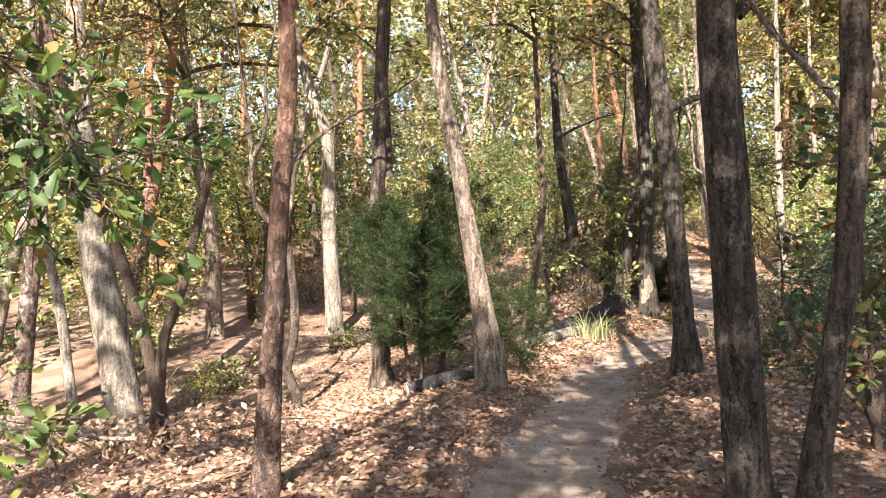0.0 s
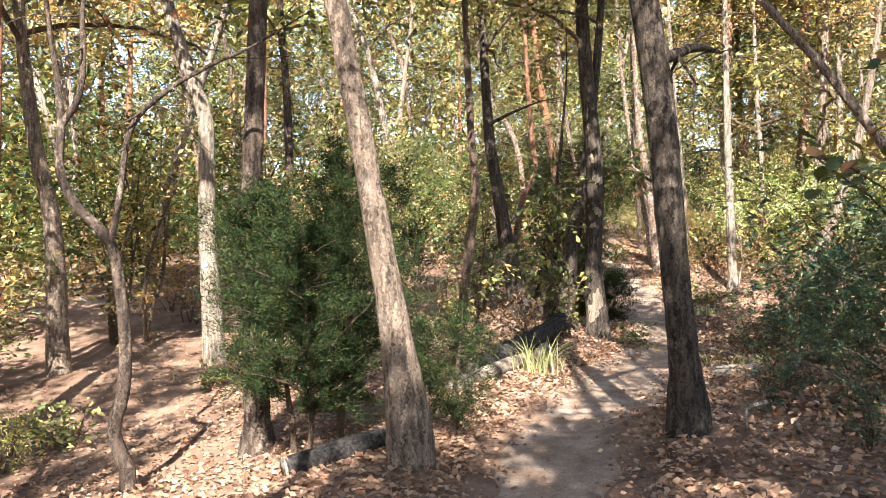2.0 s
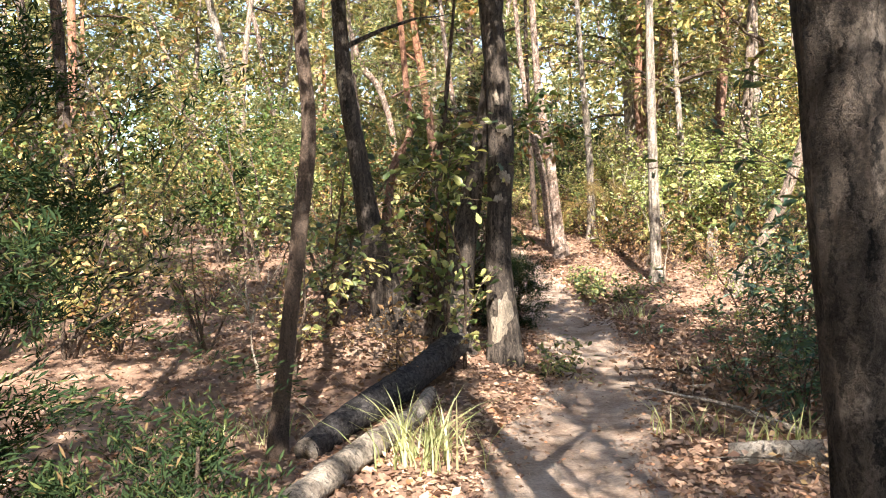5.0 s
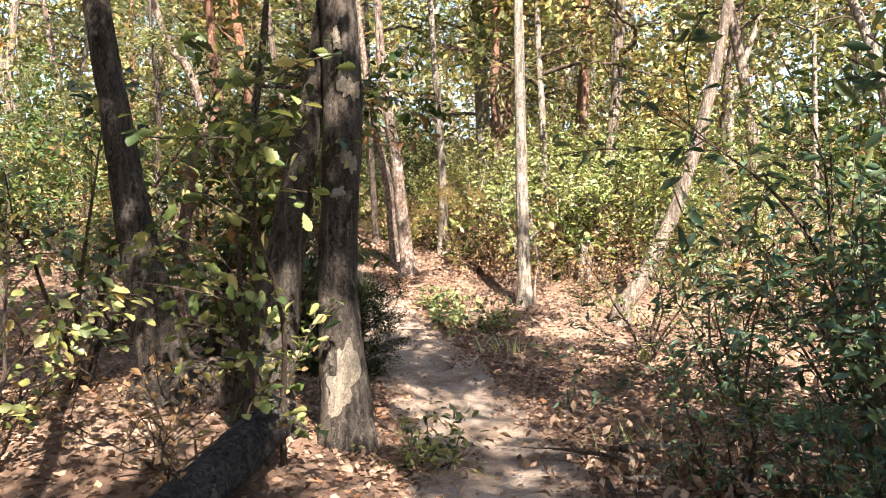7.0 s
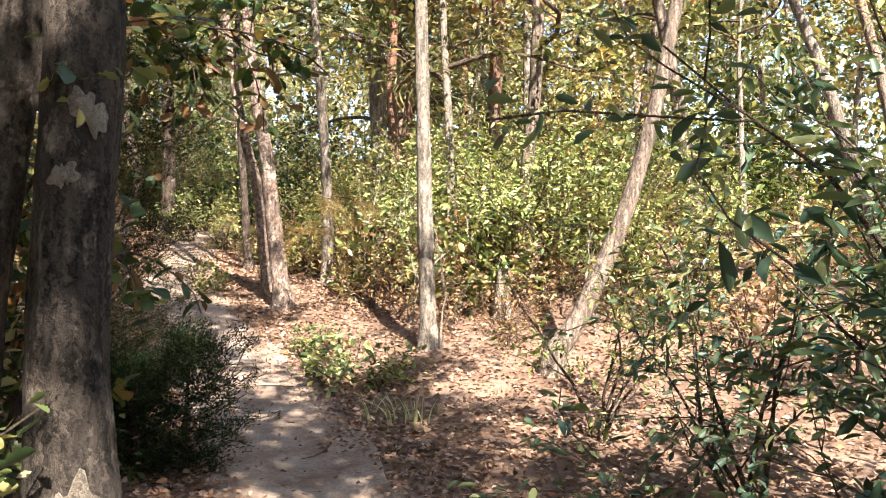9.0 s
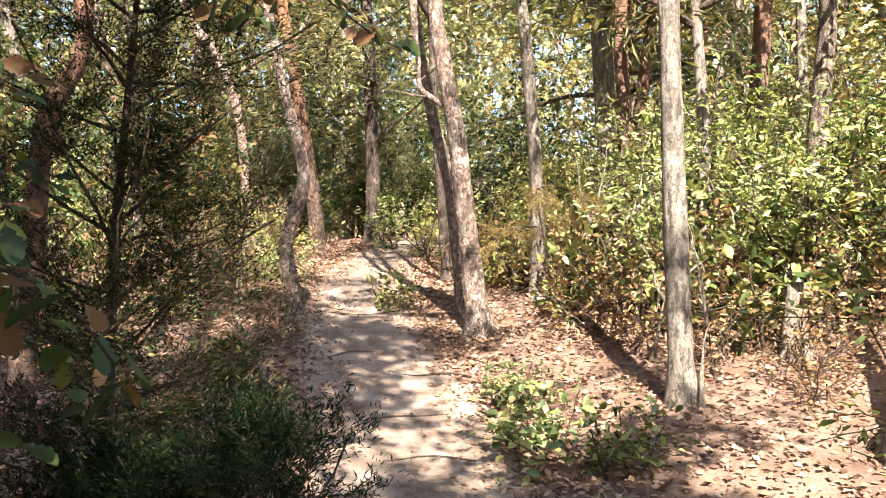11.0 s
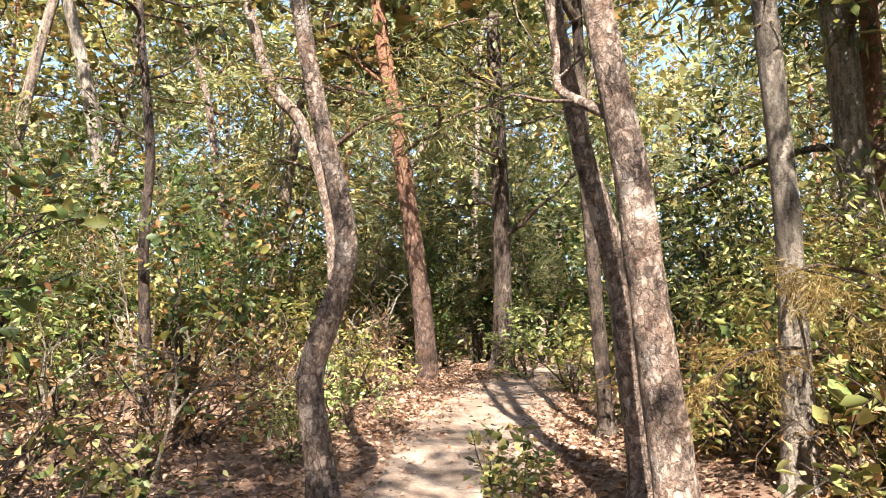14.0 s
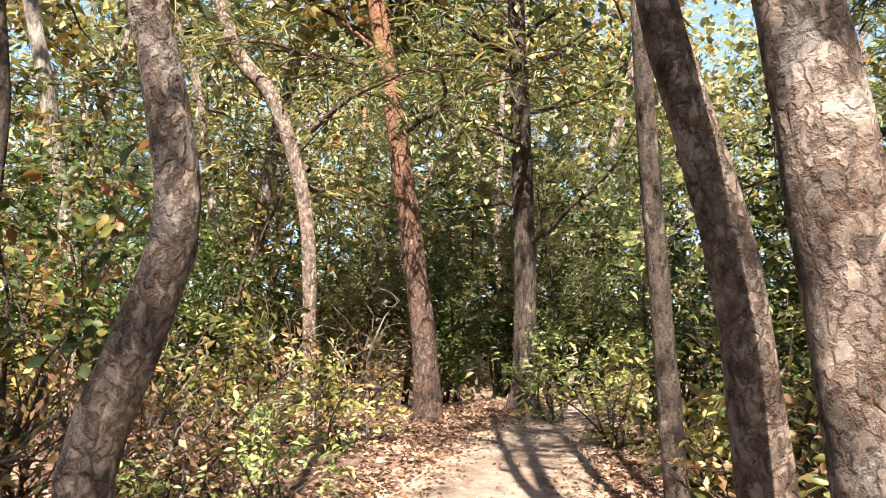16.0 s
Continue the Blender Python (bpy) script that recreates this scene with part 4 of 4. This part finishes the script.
def overhang_oak(x, y, height, r, boughs, seed, mat, label, size=0.105, per=13):
    """A slim oak whose leafy boughs reach out: each bough is height, heading, rise, length."""
    rng = np.random.default_rng(seed)
    ob = thing("oak_sapling", x, y, gz(x, y), label, "tree")
    stem = bough(rng, (0, 0, -0.1), (0.02, 0.03, 1), height, r, 0, 0.05, 9)
    part("trunk", tubes("trunk", [smooth_line(stem, 0.12)], 10, BARK_DARK_DAPPLED, 0.06, seed), ob)
    for h, a, rise, length in boughs:
        i = min(int(h / height * 9), 8)
        limb = bough(rng, stem[i, :3] + (stem[i + 1, :3] - stem[i, :3]) * (h / height * 9 - i), (math.cos(a), math.sin(a), rise), length, max(0.016, r * 0.3), 0.15, 0.14, 7)
        arm = part("bough", tubes("bough", [smooth_line(limb, 0.1)], 7, BARK_DARK_DAPPLED, 0.05, h), ob)
        tw = twigs_on(rng, limb, int(7 + length * 7), 0.5, 0.05)
        for q in tw:
            part("twig", tubes("twig", [q], 4, BARK_YOUNG), arm)
        pos, way = leaves_along(rng, tw, per, 0.035)
        part("leaves", leaves("leaves", pos, way, size * rng.uniform(0.5, 1.3, len(pos)), mat, rng, 0.58, "lobed", (0.0, -0.3, 1.2)), arm)
    return ob


overhang_oak(-3.3, 4.3, 5.2, 0.06, [(2.1, -0.1, 0.1, 2.0), (2.6, -0.4, 0.05, 2.1), (2.9, 0.3, 0.0, 1.7), (3.4, -0.1, -0.1, 2.3), (0.9, -0.3, 0.1, 1.3), (1.2, -1.0, 0.0, 1.0)], 511, LEAF_DARKOAK, "young oak with dark green leafy boughs over the slope", 0.1, 9)
overhang_oak(3.1, 15.6, 5.0, 0.06, [(2.55, -0.3, 0.12, 1.6), (2.7, 0.25, 0.05, 1.5), (2.3, -1.2, 0.1, 1.4), (1.1, -1.2, 0.1, 1.3), (0.8, -0.7, 0.1, 1.0), (1.5, -0.8, 0.1, 1.1), (1.9, -1.6, 0.1, 1.2)], 512, LEAF_RUSSET_SHADED, "young oak with green and russet leaves leaning over the trail")


def log(points, bark, label, rings=True):
    """A fallen log: one barked stem with cut, splintered ends."""
    line = smooth_line(points, 0.08)
    base = line[0, :3].copy()
    line[:, :3] -= base
    ob = thing("log", *base, label, "log")
    part("stem", tubes("stem", [line], 18, bark, 0.09, base[0]), ob)
    rng = np.random.default_rng(int(abs(base[1]) * 50))
    for end, inner in ((line[0], line[1]), (line[-1], line[-2])):
        out = end[:3] - inner[:3]
        out = out / np.linalg.norm(out)
        rows = np.array([[*(end[:3] - out * 0.02), end[3] * 1.02], [*(end[:3] + out * 0.012), end[3] * 0.97], [*(end[:3] + out * 0.004), end[3] * 0.5], [*(end[:3] - out * 0.01), 0.004]])
        part("cut_end", tubes("cut_end", [rows], 18, WOOD_GREY, 0.06, 3), ob)
    return ob


def on_ground(x, y, up):
    return (x, y, gz(x, y) + up)


log([(*on_ground(1.42, 11.45, 0.06), 0.085), (*on_ground(1.85, 12.0, 0.11), 0.115), (*on_ground(2.4, 12.6, 0.17), 0.125), (*on_ground(2.95, 13.2, 0.26), 0.12)], WOOD_CHAR, "fallen log with blackened bark lying beside the trail")
log([(*on_ground(1.0, 9.75, 0.05), 0.075), (*on_ground(1.7, 10.9, 0.08), 0.08), (*on_ground(2.2, 11.75, 0.08), 0.07), (*on_ground(2.45, 12.25, 0.1), 0.05)], WOOD_GREY, "grey barkless log beside the grass tuft")
log([(*on_ground(-0.36, 7.85, 0.05), 0.075), (*on_ground(0.0, 8.0, 0.06), 0.09), (*on_ground(0.3, 8.15, 0.05), 0.08)], WOOD_CHAR, "short rotten dark log under the juniper bush")

log([(*on_ground(3.75, 10.3, 0.05), 0.06), (*on_ground(4.2, 9.95, 0.07), 0.075), (*on_ground(4.7, 9.5, 0.08), 0.07)], WOOD_GREY, "grey broken log at the edge of the brushwood")
log([(*on_ground(4.0, 8.9, 0.05), 0.05), (*on_ground(4.6, 8.4, 0.1), 0.06), (*on_ground(5.2, 7.8, 0.12), 0.055)], WOOD_CHAR, "dark fallen log in the brushwood")


def grass_tuft(x, y, blades, height, seed, label, spread=0.12):
    rng = np.random.default_rng(seed)
    ob = thing("grass_tuft", x, y, gz(x, y), label, "grass")
    vs, fs, k = [], [], 0
    for _ in range(blades):
        a = rng.uniform(0, 6.28)
        o = rng.normal(0, spread, 2)
        d = np.array([math.cos(a), math.sin(a)])
        h, w, lean = height * rng.uniform(0.5, 1.15), rng.uniform(0.004, 0.009), rng.uniform(0.3, 1.2)
        side = np.array([-d[1], d[0]]) * w
        for q in range(5):
            t = q / 4
            c = o + d * lean * h * t * t
            z = h * (t - 0.35 * lean * t * t)
            ww = side * (1 - t) ** 0.6
            vs += [(*(c - ww), z - 0.02), (*(c + ww), z - 0.02)]
        fs += [[k + 2 * q, k + 2 * q + 1, k + 2 * q + 3, k + 2 * q + 2] for q in range(4)]
        k += 10
    part("grass_clump", raw_mesh("grass_clump", np.array(vs), fs, GRASS), ob, kind="stuff")
    return ob


grass_tuft(2.02, 10.75, 80, 0.55, 61, "tuft of pale green grass beside a fallen log", 0.13)
grass_tuft(2.2, 11.1, 50, 0.34, 62, "small tuft of pale grass at the trail edge", 0.1)
for _k, (_x, _y) in enumerate([(3.95, 11.0), (4.2, 10.4), (1.2, 12.2), (6.35, 16.3), (5.4, 13.0)]):
    grass_tuft(_x, _y, 40, 0.3, 70 + _k, "sparse tuft of dry yellow grass on the forest floor", 0.16)

# shrubs that stand close to the trail
DEEP = shrub(501, LEAF_DEEP, 2.5, 1.7, 5, 10, 20, 0.115, "broad-leaved dark green shrub at the trail side", 0.34, True, "shrub", None, 0.04, True)
LIGHT = shrub(502, LEAF_PALE, 2.8, 1.5, 5, 11, 20, 0.088, "light green shrub with long narrow leaves", 0.36, True, "shrub", None, 0.04, True)
OAKLING = shrub(503, LEAF_RUSSET_SHADED, 2.4, 1.2, 4, 9, 19, 0.095, "oak sapling with broad leaves beside the trail", 0.62, "lobed", "sapling", None, 0.04, True)
OAK_BRIGHT = shrub(508, LEAF_GREEN, 2.6, 1.1, 4, 9, 16, 0.095, "oak sapling with yellow-green lobed leaves among old oaks", 0.6, "lobed", "sapling", None, 0.04, True)
LOW = shrub(504, LEAF_GREEN, 0.5, 0.6, 7, 5, 9, 0.075, "low leafy green plant beside the trail", 0.5, True, "bush", None, 0.04)
DRY = shrub(505, LEAF_BROWN, 0.9, 0.9, 7, 6, 9, 0.07, "tangle of dry brown stems and leaves", 0.5, False, "undergrowth", None, 0.05, True)
GOLD = shrub(506, LEAF_PALE, 1.1, 0.9, 6, 9, 13, 0.08, "yellowing leafy bush beside the trail", 0.4, True, "bush", None, 0.05)


def plant(ob, spots):
    for k, (x, y, turn, s) in enumerate(spots):
        put(ob, x, y, turn, s, k == 0)


plant(DEEP, [(5.5, 11.2, 0, 0.85), (7.0, 12.1, 80, 0.85), (4.7, 9.4, 160, 0.55), (6.6, 11.2, 220, 1.1), (5.0, 10.3, 300, 0.6), (6.8, 13.4, 20, 0.75), (7.4, 12.6, 140, 1.2), (5.6, 9.3, 50, 0.7), (4.75, 10.9, 15, 0.42), (5.15, 11.9, 105, 0.5), (4.6, 9.9, 195, 0.4), (5.3, 10.4, 285, 0.5), (3.7, 8.8, 10, 0.3), (4.4, 8.7, 90, 0.35), (3.6, 7.6, 190, 0.28), (4.9, 7.6, 250, 0.4), (2.6, 18.2, 90, 0.8), (9.8, 13.4, 10, 1.1)])
plant(LIGHT, [(9.4, 18.7, 0, 0.80), (9.2, 18.3, 70, 0.88), (10.2, 16.6, 130, 0.72), (10.2, 17.3, 200, 0.92), (9.9, 19.2, 20, 0.96), (10.8, 18.4, 150, 0.96), (8.8, 20.3, 210, 0.76), (10.4, 20.9, 290, 0.96), (11.2, 19.8, 40, 1.04), (9.0, 22.4, 120, 0.80), (11.6, 17.0, 70, 0.96), (10.6, 22.4, 10, 0.96), (9.5, 20.0, 260, 0.88), (8.6, 19.0, 320, 0.72), (8.9, 21.5, 45, 0.80), (7.2, 14.9, 100, 0.64), (10.9, 15.0, 180, 0.80), (8.3, 23.0, 15, 0.72), (9.6, 23.6, 75, 0.88)])
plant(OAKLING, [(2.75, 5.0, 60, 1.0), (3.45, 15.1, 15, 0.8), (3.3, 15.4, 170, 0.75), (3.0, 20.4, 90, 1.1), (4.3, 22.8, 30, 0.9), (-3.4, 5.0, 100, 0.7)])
plant(OAK_BRIGHT, [(2.95, 13.3, 200, 0.95), (3.15, 14.6, 250, 0.95), (2.0, 15.0, 310, 1.1), (1.5, 13.6, 40, 0.8)])
plant(LOW, [(6.4, 17.5, 0, 1.0), (8.9, 18.4, 110, 1.9), (8.3, 19.3, 200, 1.8), (9.4, 19.6, 290, 2.0), (8.6, 21.0, 50, 1.7), (7.9, 19.9, 140, 1.4), (8.5, 22.2, 320, 1.6), (10.3, 18.3, 75, 2.1), (8.2, 23.6, 165, 1.6), (3.4, 20.0, 255, 1.5), (2.8, 21.8, 345, 1.7), (6.75, 17.1, 90, 0.85), (6.45, 21.5, 180, 0.9), (6.7, 18.6, 40, 0.7), (3.9, 13.1, 100, 0.75), (4.6, 19.4, 200, 0.8), (4.2, 21.0, 300, 1.0), (-2.9, 11.0, 60, 1.0), (-1.6, 12.4, 140, 0.8), (7.6, 21.6, 120, 0.9)])
plant(DRY, [(8.2, 18.2, 20, 0.8), (8.7, 18.8, 95, 0.9), (7.9, 18.9, 170, 0.7), (8.6, 17.6, 250, 0.8), (9.1, 18.0, 310, 0.9), (8.0, 20.0, 70, 0.9), (8.3, 17.3, 130, 0.6), (9.5, 17.2, 200, 0.9), (8.0, 21.6, 15, 0.9), (8.4, 20.4, 240, 1.0), (4.2, 22.0, 110, 0.9), (4.8, 23.6, 190, 0.8), (8.4, 19.3, 0, 1.0), (7.8, 19.4, 60, 0.9), (9.0, 19.0, 120, 1.1), (10.2, 17.6, 180, 1.0), (9.6, 18.6, 240, 0.9), (4.4, 23.0, 300, 1.1), (3.6, 21.4, 30, 1.0), (4.9, 24.3, 90, 1.0), (2.4, 13.2, 150, 0.8), (1.6, 14.6, 210, 0.9), (3.8, 9.2, 270, 0.6), (4.3, 8.3, 330, 0.7), (5.2, 8.5, 45, 0.8), (8.1, 20.9, 100, 0.9), (7.9, 22.2, 160, 0.9), (2.8, 16.8, 220, 0.8), (5.3, 26.0, 0, 1.2), (6.0, 29.0, 80, 1.3)])
plant(GOLD, [(5.45, 23.6, 0, 0.62), (7.9, 21.0, 220, 0.9), (9.3, 20.6, 310, 1.4), (10.0, 19.8, 85, 1.5), (8.7, 22.8, 175, 1.2),  (5.1, 22.3, 70, 0.5), (4.9, 25.2, 140, 1.1), (8.3, 24.3, 210, 0.6), (8.2, 25.8, 280, 1.0), (5.7, 25.6, 30, 0.8), (3.3, 22.9, 110, 1.0), (-3.2, 10.4, 190, 0.6), (-4.6, 12.2, 250, 0.9), (8.0, 27.4, 320, 1.1)])


def bare_sapling(x, y, height, seed, label):
    rng = np.random.default_rng(seed)
    ob = thing("bare_sapling", x, y, gz(x, y), label, "sapling")
    stem = bough(rng, (0, 0, -0.05), (0.05, 0, 1), height * 0.5, 0.022, 0, 0.12, 5)
    part("stem", tubes("stem", [smooth_line(stem, 0.08)], 7, WOOD_PALE, 0.05, seed), ob)
    for a in (0.4, 3.3):
        limb = bough(rng, stem[-1, :3], (math.cos(a) * 0.6, math.sin(a) * 0.3, 1), height * 0.5, 0.014, 0, 0.25, 5)
        part("branch", tubes("branch", [smooth_line(limb, 0.08)], 6, WOOD_PALE), ob)
        for q in twigs_on(rng, limb, 4, height * 0.25):
            part("twig", tubes("twig", [q], 4, WOOD_PALE), ob)
    return ob


bare_sapling(7.65, 17.6, 1.3, 81, "pale leafless forked sapling at the trail side")
bare_sapling(8.1, 20.1, 1.7, 82, "pale leafless sapling with crooked branches")
bare_sapling(6.0, 26.2, 1.5, 83, "pale bare branching stem beside a pine")
bare_sapling(-3.0, 8.6, 1.2, 84, "thin pale leafless sapling on the slope")


def brush_pile(x, y, seed, n, reach, label):
    rng = np.random.default_rng(seed)
    ob = thing("brush_pile", x, y, gz(x, y), label, "brushwood")
    for k in range(n):
        a = rng.uniform(0, 6.28)
        p = rng.normal(0, reach * 0.35, 2)
        z = gz(x + p[0], y + p[1]) - gz(x, y) + rng.uniform(0.03, 0.22)
        q = bough(rng, (p[0], p[1], z), (math.cos(a), math.sin(a), rng.uniform(-0.02, 0.22)), reach * rng.uniform(0.5, 1.1), rng.uniform(0.008, 0.026), 0.15, 0.16, 6)
        part("stick", tubes("stick", [q], 6, WOOD_GREY if k % 3 else BARK_YOUNG), ob)
    pos = rng.normal(0, reach * 0.42, (900, 3)) * [1, 1, 0.15] + [0, 0, 0.12]
    part("dry_leaves", leaves("dry_leaves", pos, rng.normal(0, 1, (900, 3)), rng.uniform(0.05, 0.1, 900), LITTER, rng, 0.5, False, (0, 0, 0.6)), ob, kind="stuff")
    return ob


brush_pile(4.25, 8.1, 91, 30, 1.15, "heap of dead branches and dry leaves")
brush_pile(4.9, 9.4, 92, 26, 1.2, "heap of grey dead branches below the shrubs")
brush_pile(5.3, 12.2, 93, 12, 1.2, "scattered dead sticks under a shrub")
brush_pile(-2.6, 7.0, 94, 10, 1.4, "few fallen sticks on the leafy slope")


def stump(x, y, r, h, bark, label, seed):
    rng = np.random.default_rng(seed)
    ob = thing("stump", x, y, gz(x, y), label, "stump")
    line = smooth_line([(0, 0, -0.1, r * 1.6), (0, 0, h * 0.3, r * 1.1), (0.02, 0, h * 0.8, r), (0.03, 0.01, h, r * 0.85)], 0.05)
    part("stem", tubes("stem", [line], 16, bark, 0.14, seed), ob)
    part("cut_end", tubes("cut_end", [np.array([[0.03, 0.01, h - 0.02, r * 0.86], [0.03, 0.01, h + 0.01, r * 0.6], [0.03, 0.01, h, 0.004]])], 16, WOOD_GREY, 0.2, seed), ob)
    return ob


stump(2.86, 14.15, 0.12, 0.28, BARK_DARK_DAPPLED, "dark rotten tree stump between oaks", 5)
stump(4.31, 9.75, 0.07, 0.3, BARK_RED, "small reddish broken stump in the brushwood", 6)
stump(8.75, 17.95, 0.08, 0.55, BARK_GREY, "pale broken stump post under shrubs", 7)


def root(x, y, turn, length, label):
    """A root that crosses the trail, half sunk in it."""
    c, s = math.cos(turn), math.sin(turn)
    rows = [(x + c * u * length, y + s * u * length + 0.06 * math.sin(u * 5 + x * 9), 0, 0.013 * (1.15 - abs(u))) for u in (-0.5, -0.3, -0.1, 0.1, 0.3, 0.5)]
    rows = [(a, b, gz(a, b) + 0.017, r) for a, b, _, r in rows]
    ob = part("root", tubes("root", [smooth_line(rows, 0.06)], 7, BARK_YOUNG, 0.12, x), None, label, category="root")
    return ob


for _x, _y, _t, _l in [(5.35, 16.9, 0.25, 0.6), (5.75, 17.7, -0.3, 0.55), (5.8, 18.5, 0.1, 0.6), (5.5, 15.9, 0.5, 0.5), (6.3, 19.3, -0.4, 0.6), (5.7, 19.9, 0.35, 0.5), (5.95, 21.35, 0.08, 1.1)]:
    root(_x, _y, _t, _l, "thin brown tree root crossing the dirt trail")


def bark_patch(tree, x, y, z, r, turn, height, width, seed):
    """A pale peeled patch that lies on the bark of a stem of radius r round (x, y)."""
    rng = np.random.default_rng(seed)
    rows, cols, v = 17, 17, []
    for i in range(rows):
        for j in range(cols):
            u, w = i / (rows - 1) * 2 - 1, j / (cols - 1) * 2 - 1
            edge = 0.9 + 0.3 * math.sin(seed + math.atan2(u, w) * 2) + 0.1 * math.sin(seed * 3 + math.atan2(u, w) * 5) + 0.12 * math.sin(seed * 2 + math.atan2(u, w) * 7) + 0.08 * math.sin(seed + math.atan2(u, w) * 11)
            k = max(abs(u), abs(w), 1e-6) / max(math.hypot(u, w), 1e-6) * edge
            a = turn + w * k * width / 2 / r
            out = r * (1.16 - 0.1 * max(abs(u), abs(w)) ** 3) + rng.uniform(0, 0.004)
            v.append((x + math.cos(a) * out, y + math.sin(a) * out, z + u * k * height / 2))
    i, j = np.meshgrid(np.arange(rows - 1), np.arange(cols - 1), indexing="ij")
    f = np.stack([i * cols + j, i * cols + j + 1, (i + 1) * cols + j + 1, (i + 1) * cols + j], -1).reshape(-1, 4)
    v = np.array(v) - np.array(tree.location)
    part("bark_patch", raw_mesh("bark_patch", v, f, WOOD_PALE, True), tree, "pale peeled patch of bark")


for _z, _x, _r, _h, _w, _t in [(0.72, 3.5, 0.165, 0.5, 0.2, -1.9), (2.55, 3.5, 0.125, 0.17, 0.13, -1.6), (2.1, 3.49, 0.125, 0.16, 0.1, -1.55), (2.85, 3.48, 0.12, 0.12, 0.07, -2.1), (1.9, 3.48, 0.125, 0.1, 0.07, -2.0)]:
    bark_patch(PATCHED, _x, 13.57, _z, _r, _t, _h, _w, int(_z * 70))


def pine_sapling(x, y, height, seed, label):
    """A young pine with tiers of needle sprays."""
    rng = np.random.default_rng(seed)
    ob = thing("pine_sapling", x, y, gz(x, y), label, "tree")
    stem = bough(rng, (0, 0, -0.08), (0.03, 0.02, 1), height, 0.05, 0, 0.05, 8)
    part("trunk", tubes("trunk", [smooth_line(stem, 0.2)], 8, BARK_DARK_DAPPLED, 0.05, seed), ob)
    lines = []
    for k in range(22):
        f = 0.12 + 0.86 * k / 22
        a = k * 2.4 + rng.uniform(-0.4, 0.4)
        limb = bough(rng, (*(stem[min(int(f * 8), 8), :2]), f * height), (math.cos(a), math.sin(a), 0.25), (1.05 - f) * 1.7 + 0.25, 0.014, -0.1, 0.14, 5)
        part("branch", tubes("branch", [limb], 4, BARK_YOUNG), ob)
        lines += twigs_on(rng, limb, 6, 0.5, 0.2)
    pos, way = leaves_along(rng, lines, 42, 0.03)
    part("foliage", leaves("foliage", pos, way + [0, 0, 0.3], rng.uniform(0.08, 0.14, len(pos)), NEEDLE, rng, 0.07), ob)
    return ob


YOUNG_PINE = pine_sapling(8.6, 30.4, 3.4, 301, "dense dark green young pine beyond the crest")
for _x, _y, _t, _s in [(7.3, 30.8, 80, 1.0), (5.9, 30.2, 160, 0.9), (10.0, 29.8, 240, 1.1), (9.2, 32.0, 300, 1.3), (6.6, 32.4, 20, 1.3), (4.4, 31.2, 110, 1.1), (3.0, 29.2, 200, 1.0), (11.4, 31.4, 60, 1.2), (2.0, 25.4, 280, 0.9)]:
    put(YOUNG_PINE, _x, _y, _t, _s)
plant(shrub(507, LEAF_DARKOAK, 3.2, 1.6, 6, 12, 34, 0.1, "tall green shrub in the thicket beyond the crest", 0.5, False, "shrub"),
      [(8.0, 31.2, 0, 1.0), (6.9, 29.9, 60, 0.8), (9.4, 30.6, 120, 1.1), (5.0, 30.0, 180, 1.0), (4.0, 28.6, 240, 0.9), (10.8, 28.6, 300, 1.0), (9.3, 27.2, 30, 0.9), (3.4, 26.4, 90, 1.0), (2.2, 27.8, 150, 1.2), (7.4, 33.2, 210, 1.3), (5.6, 33.4, 270, 1.3), (1.6, 23.8, 330, 1.0), (10.0, 25.6, 45, 1.1), (0.8, 21.2, 10, 1.0)])


for _k, (_x, _y, _h) in enumerate([(7.9, 18.6, 1.2), (8.5, 19.6, 1.5), (9.0, 18.9, 1.4), (8.3, 21.4, 1.3), (9.2, 16.9, 1.2), (4.3, 21.8, 1.0), (3.7, 23.2, 1.3), (4.6, 24.8, 1.2), (4.9, 26.6, 1.4), (2.9, 19.3, 1.2), (1.2, 13.6, 1.3), (2.2, 16.2, 1.4), (5.8, 27.6, 1.5), (9.0, 24.6, 1.4), (5.0, 23.3, 0.9), (4.6, 23.9, 1.1), (5.3, 24.4, 0.8), (4.2, 24.3, 1.2), (5.6, 25.4, 1.0), (4.0, 22.4, 0.9), (4.9, 22.9, 0.7), (5.1, 25.9, 1.3), (3.5, 21.9, 1.1)]):
    bare_sapling(_x, _y, _h, 180 + _k, "thin dry leafless stem in the undergrowth")


def dead_spray(tree, x, y, z, seed, a):
    """A withered branch with hanging yellow-brown needles on a stem."""
    rng = np.random.default_rng(seed)
    o = np.array(tree.location)
    limb = bough(rng, (x - o[0], y - o[1], z - o[2]), (math.cos(a), math.sin(a), 0.15), 0.75, 0.012, 0.5, 0.2, 6)
    branch = part("withered_branch", tubes("withered_branch", [limb], 5, BARK_YOUNG), tree, "withered branch with yellow-brown needles")
    pos, way = leaves_along(rng, twigs_on(rng, limb, 12, 0.3, 0.1), 70, 0.025)
    part("needles", leaves("needles", pos, way * 0.9 + [0, 0, -0.15], rng.uniform(0.04, 0.08, len(pos)), DEAD_NEEDLE, rng, 0.026), branch, kind="stuff")


for _k, (_z, _a) in enumerate([(2.55, -2.0), (2.6, -0.6), (2.45, -1.3), (2.2, -2.6)]):
    dead_spray(NEEDLED, 7.68, 20.3, _z, 400 + _k, _a)
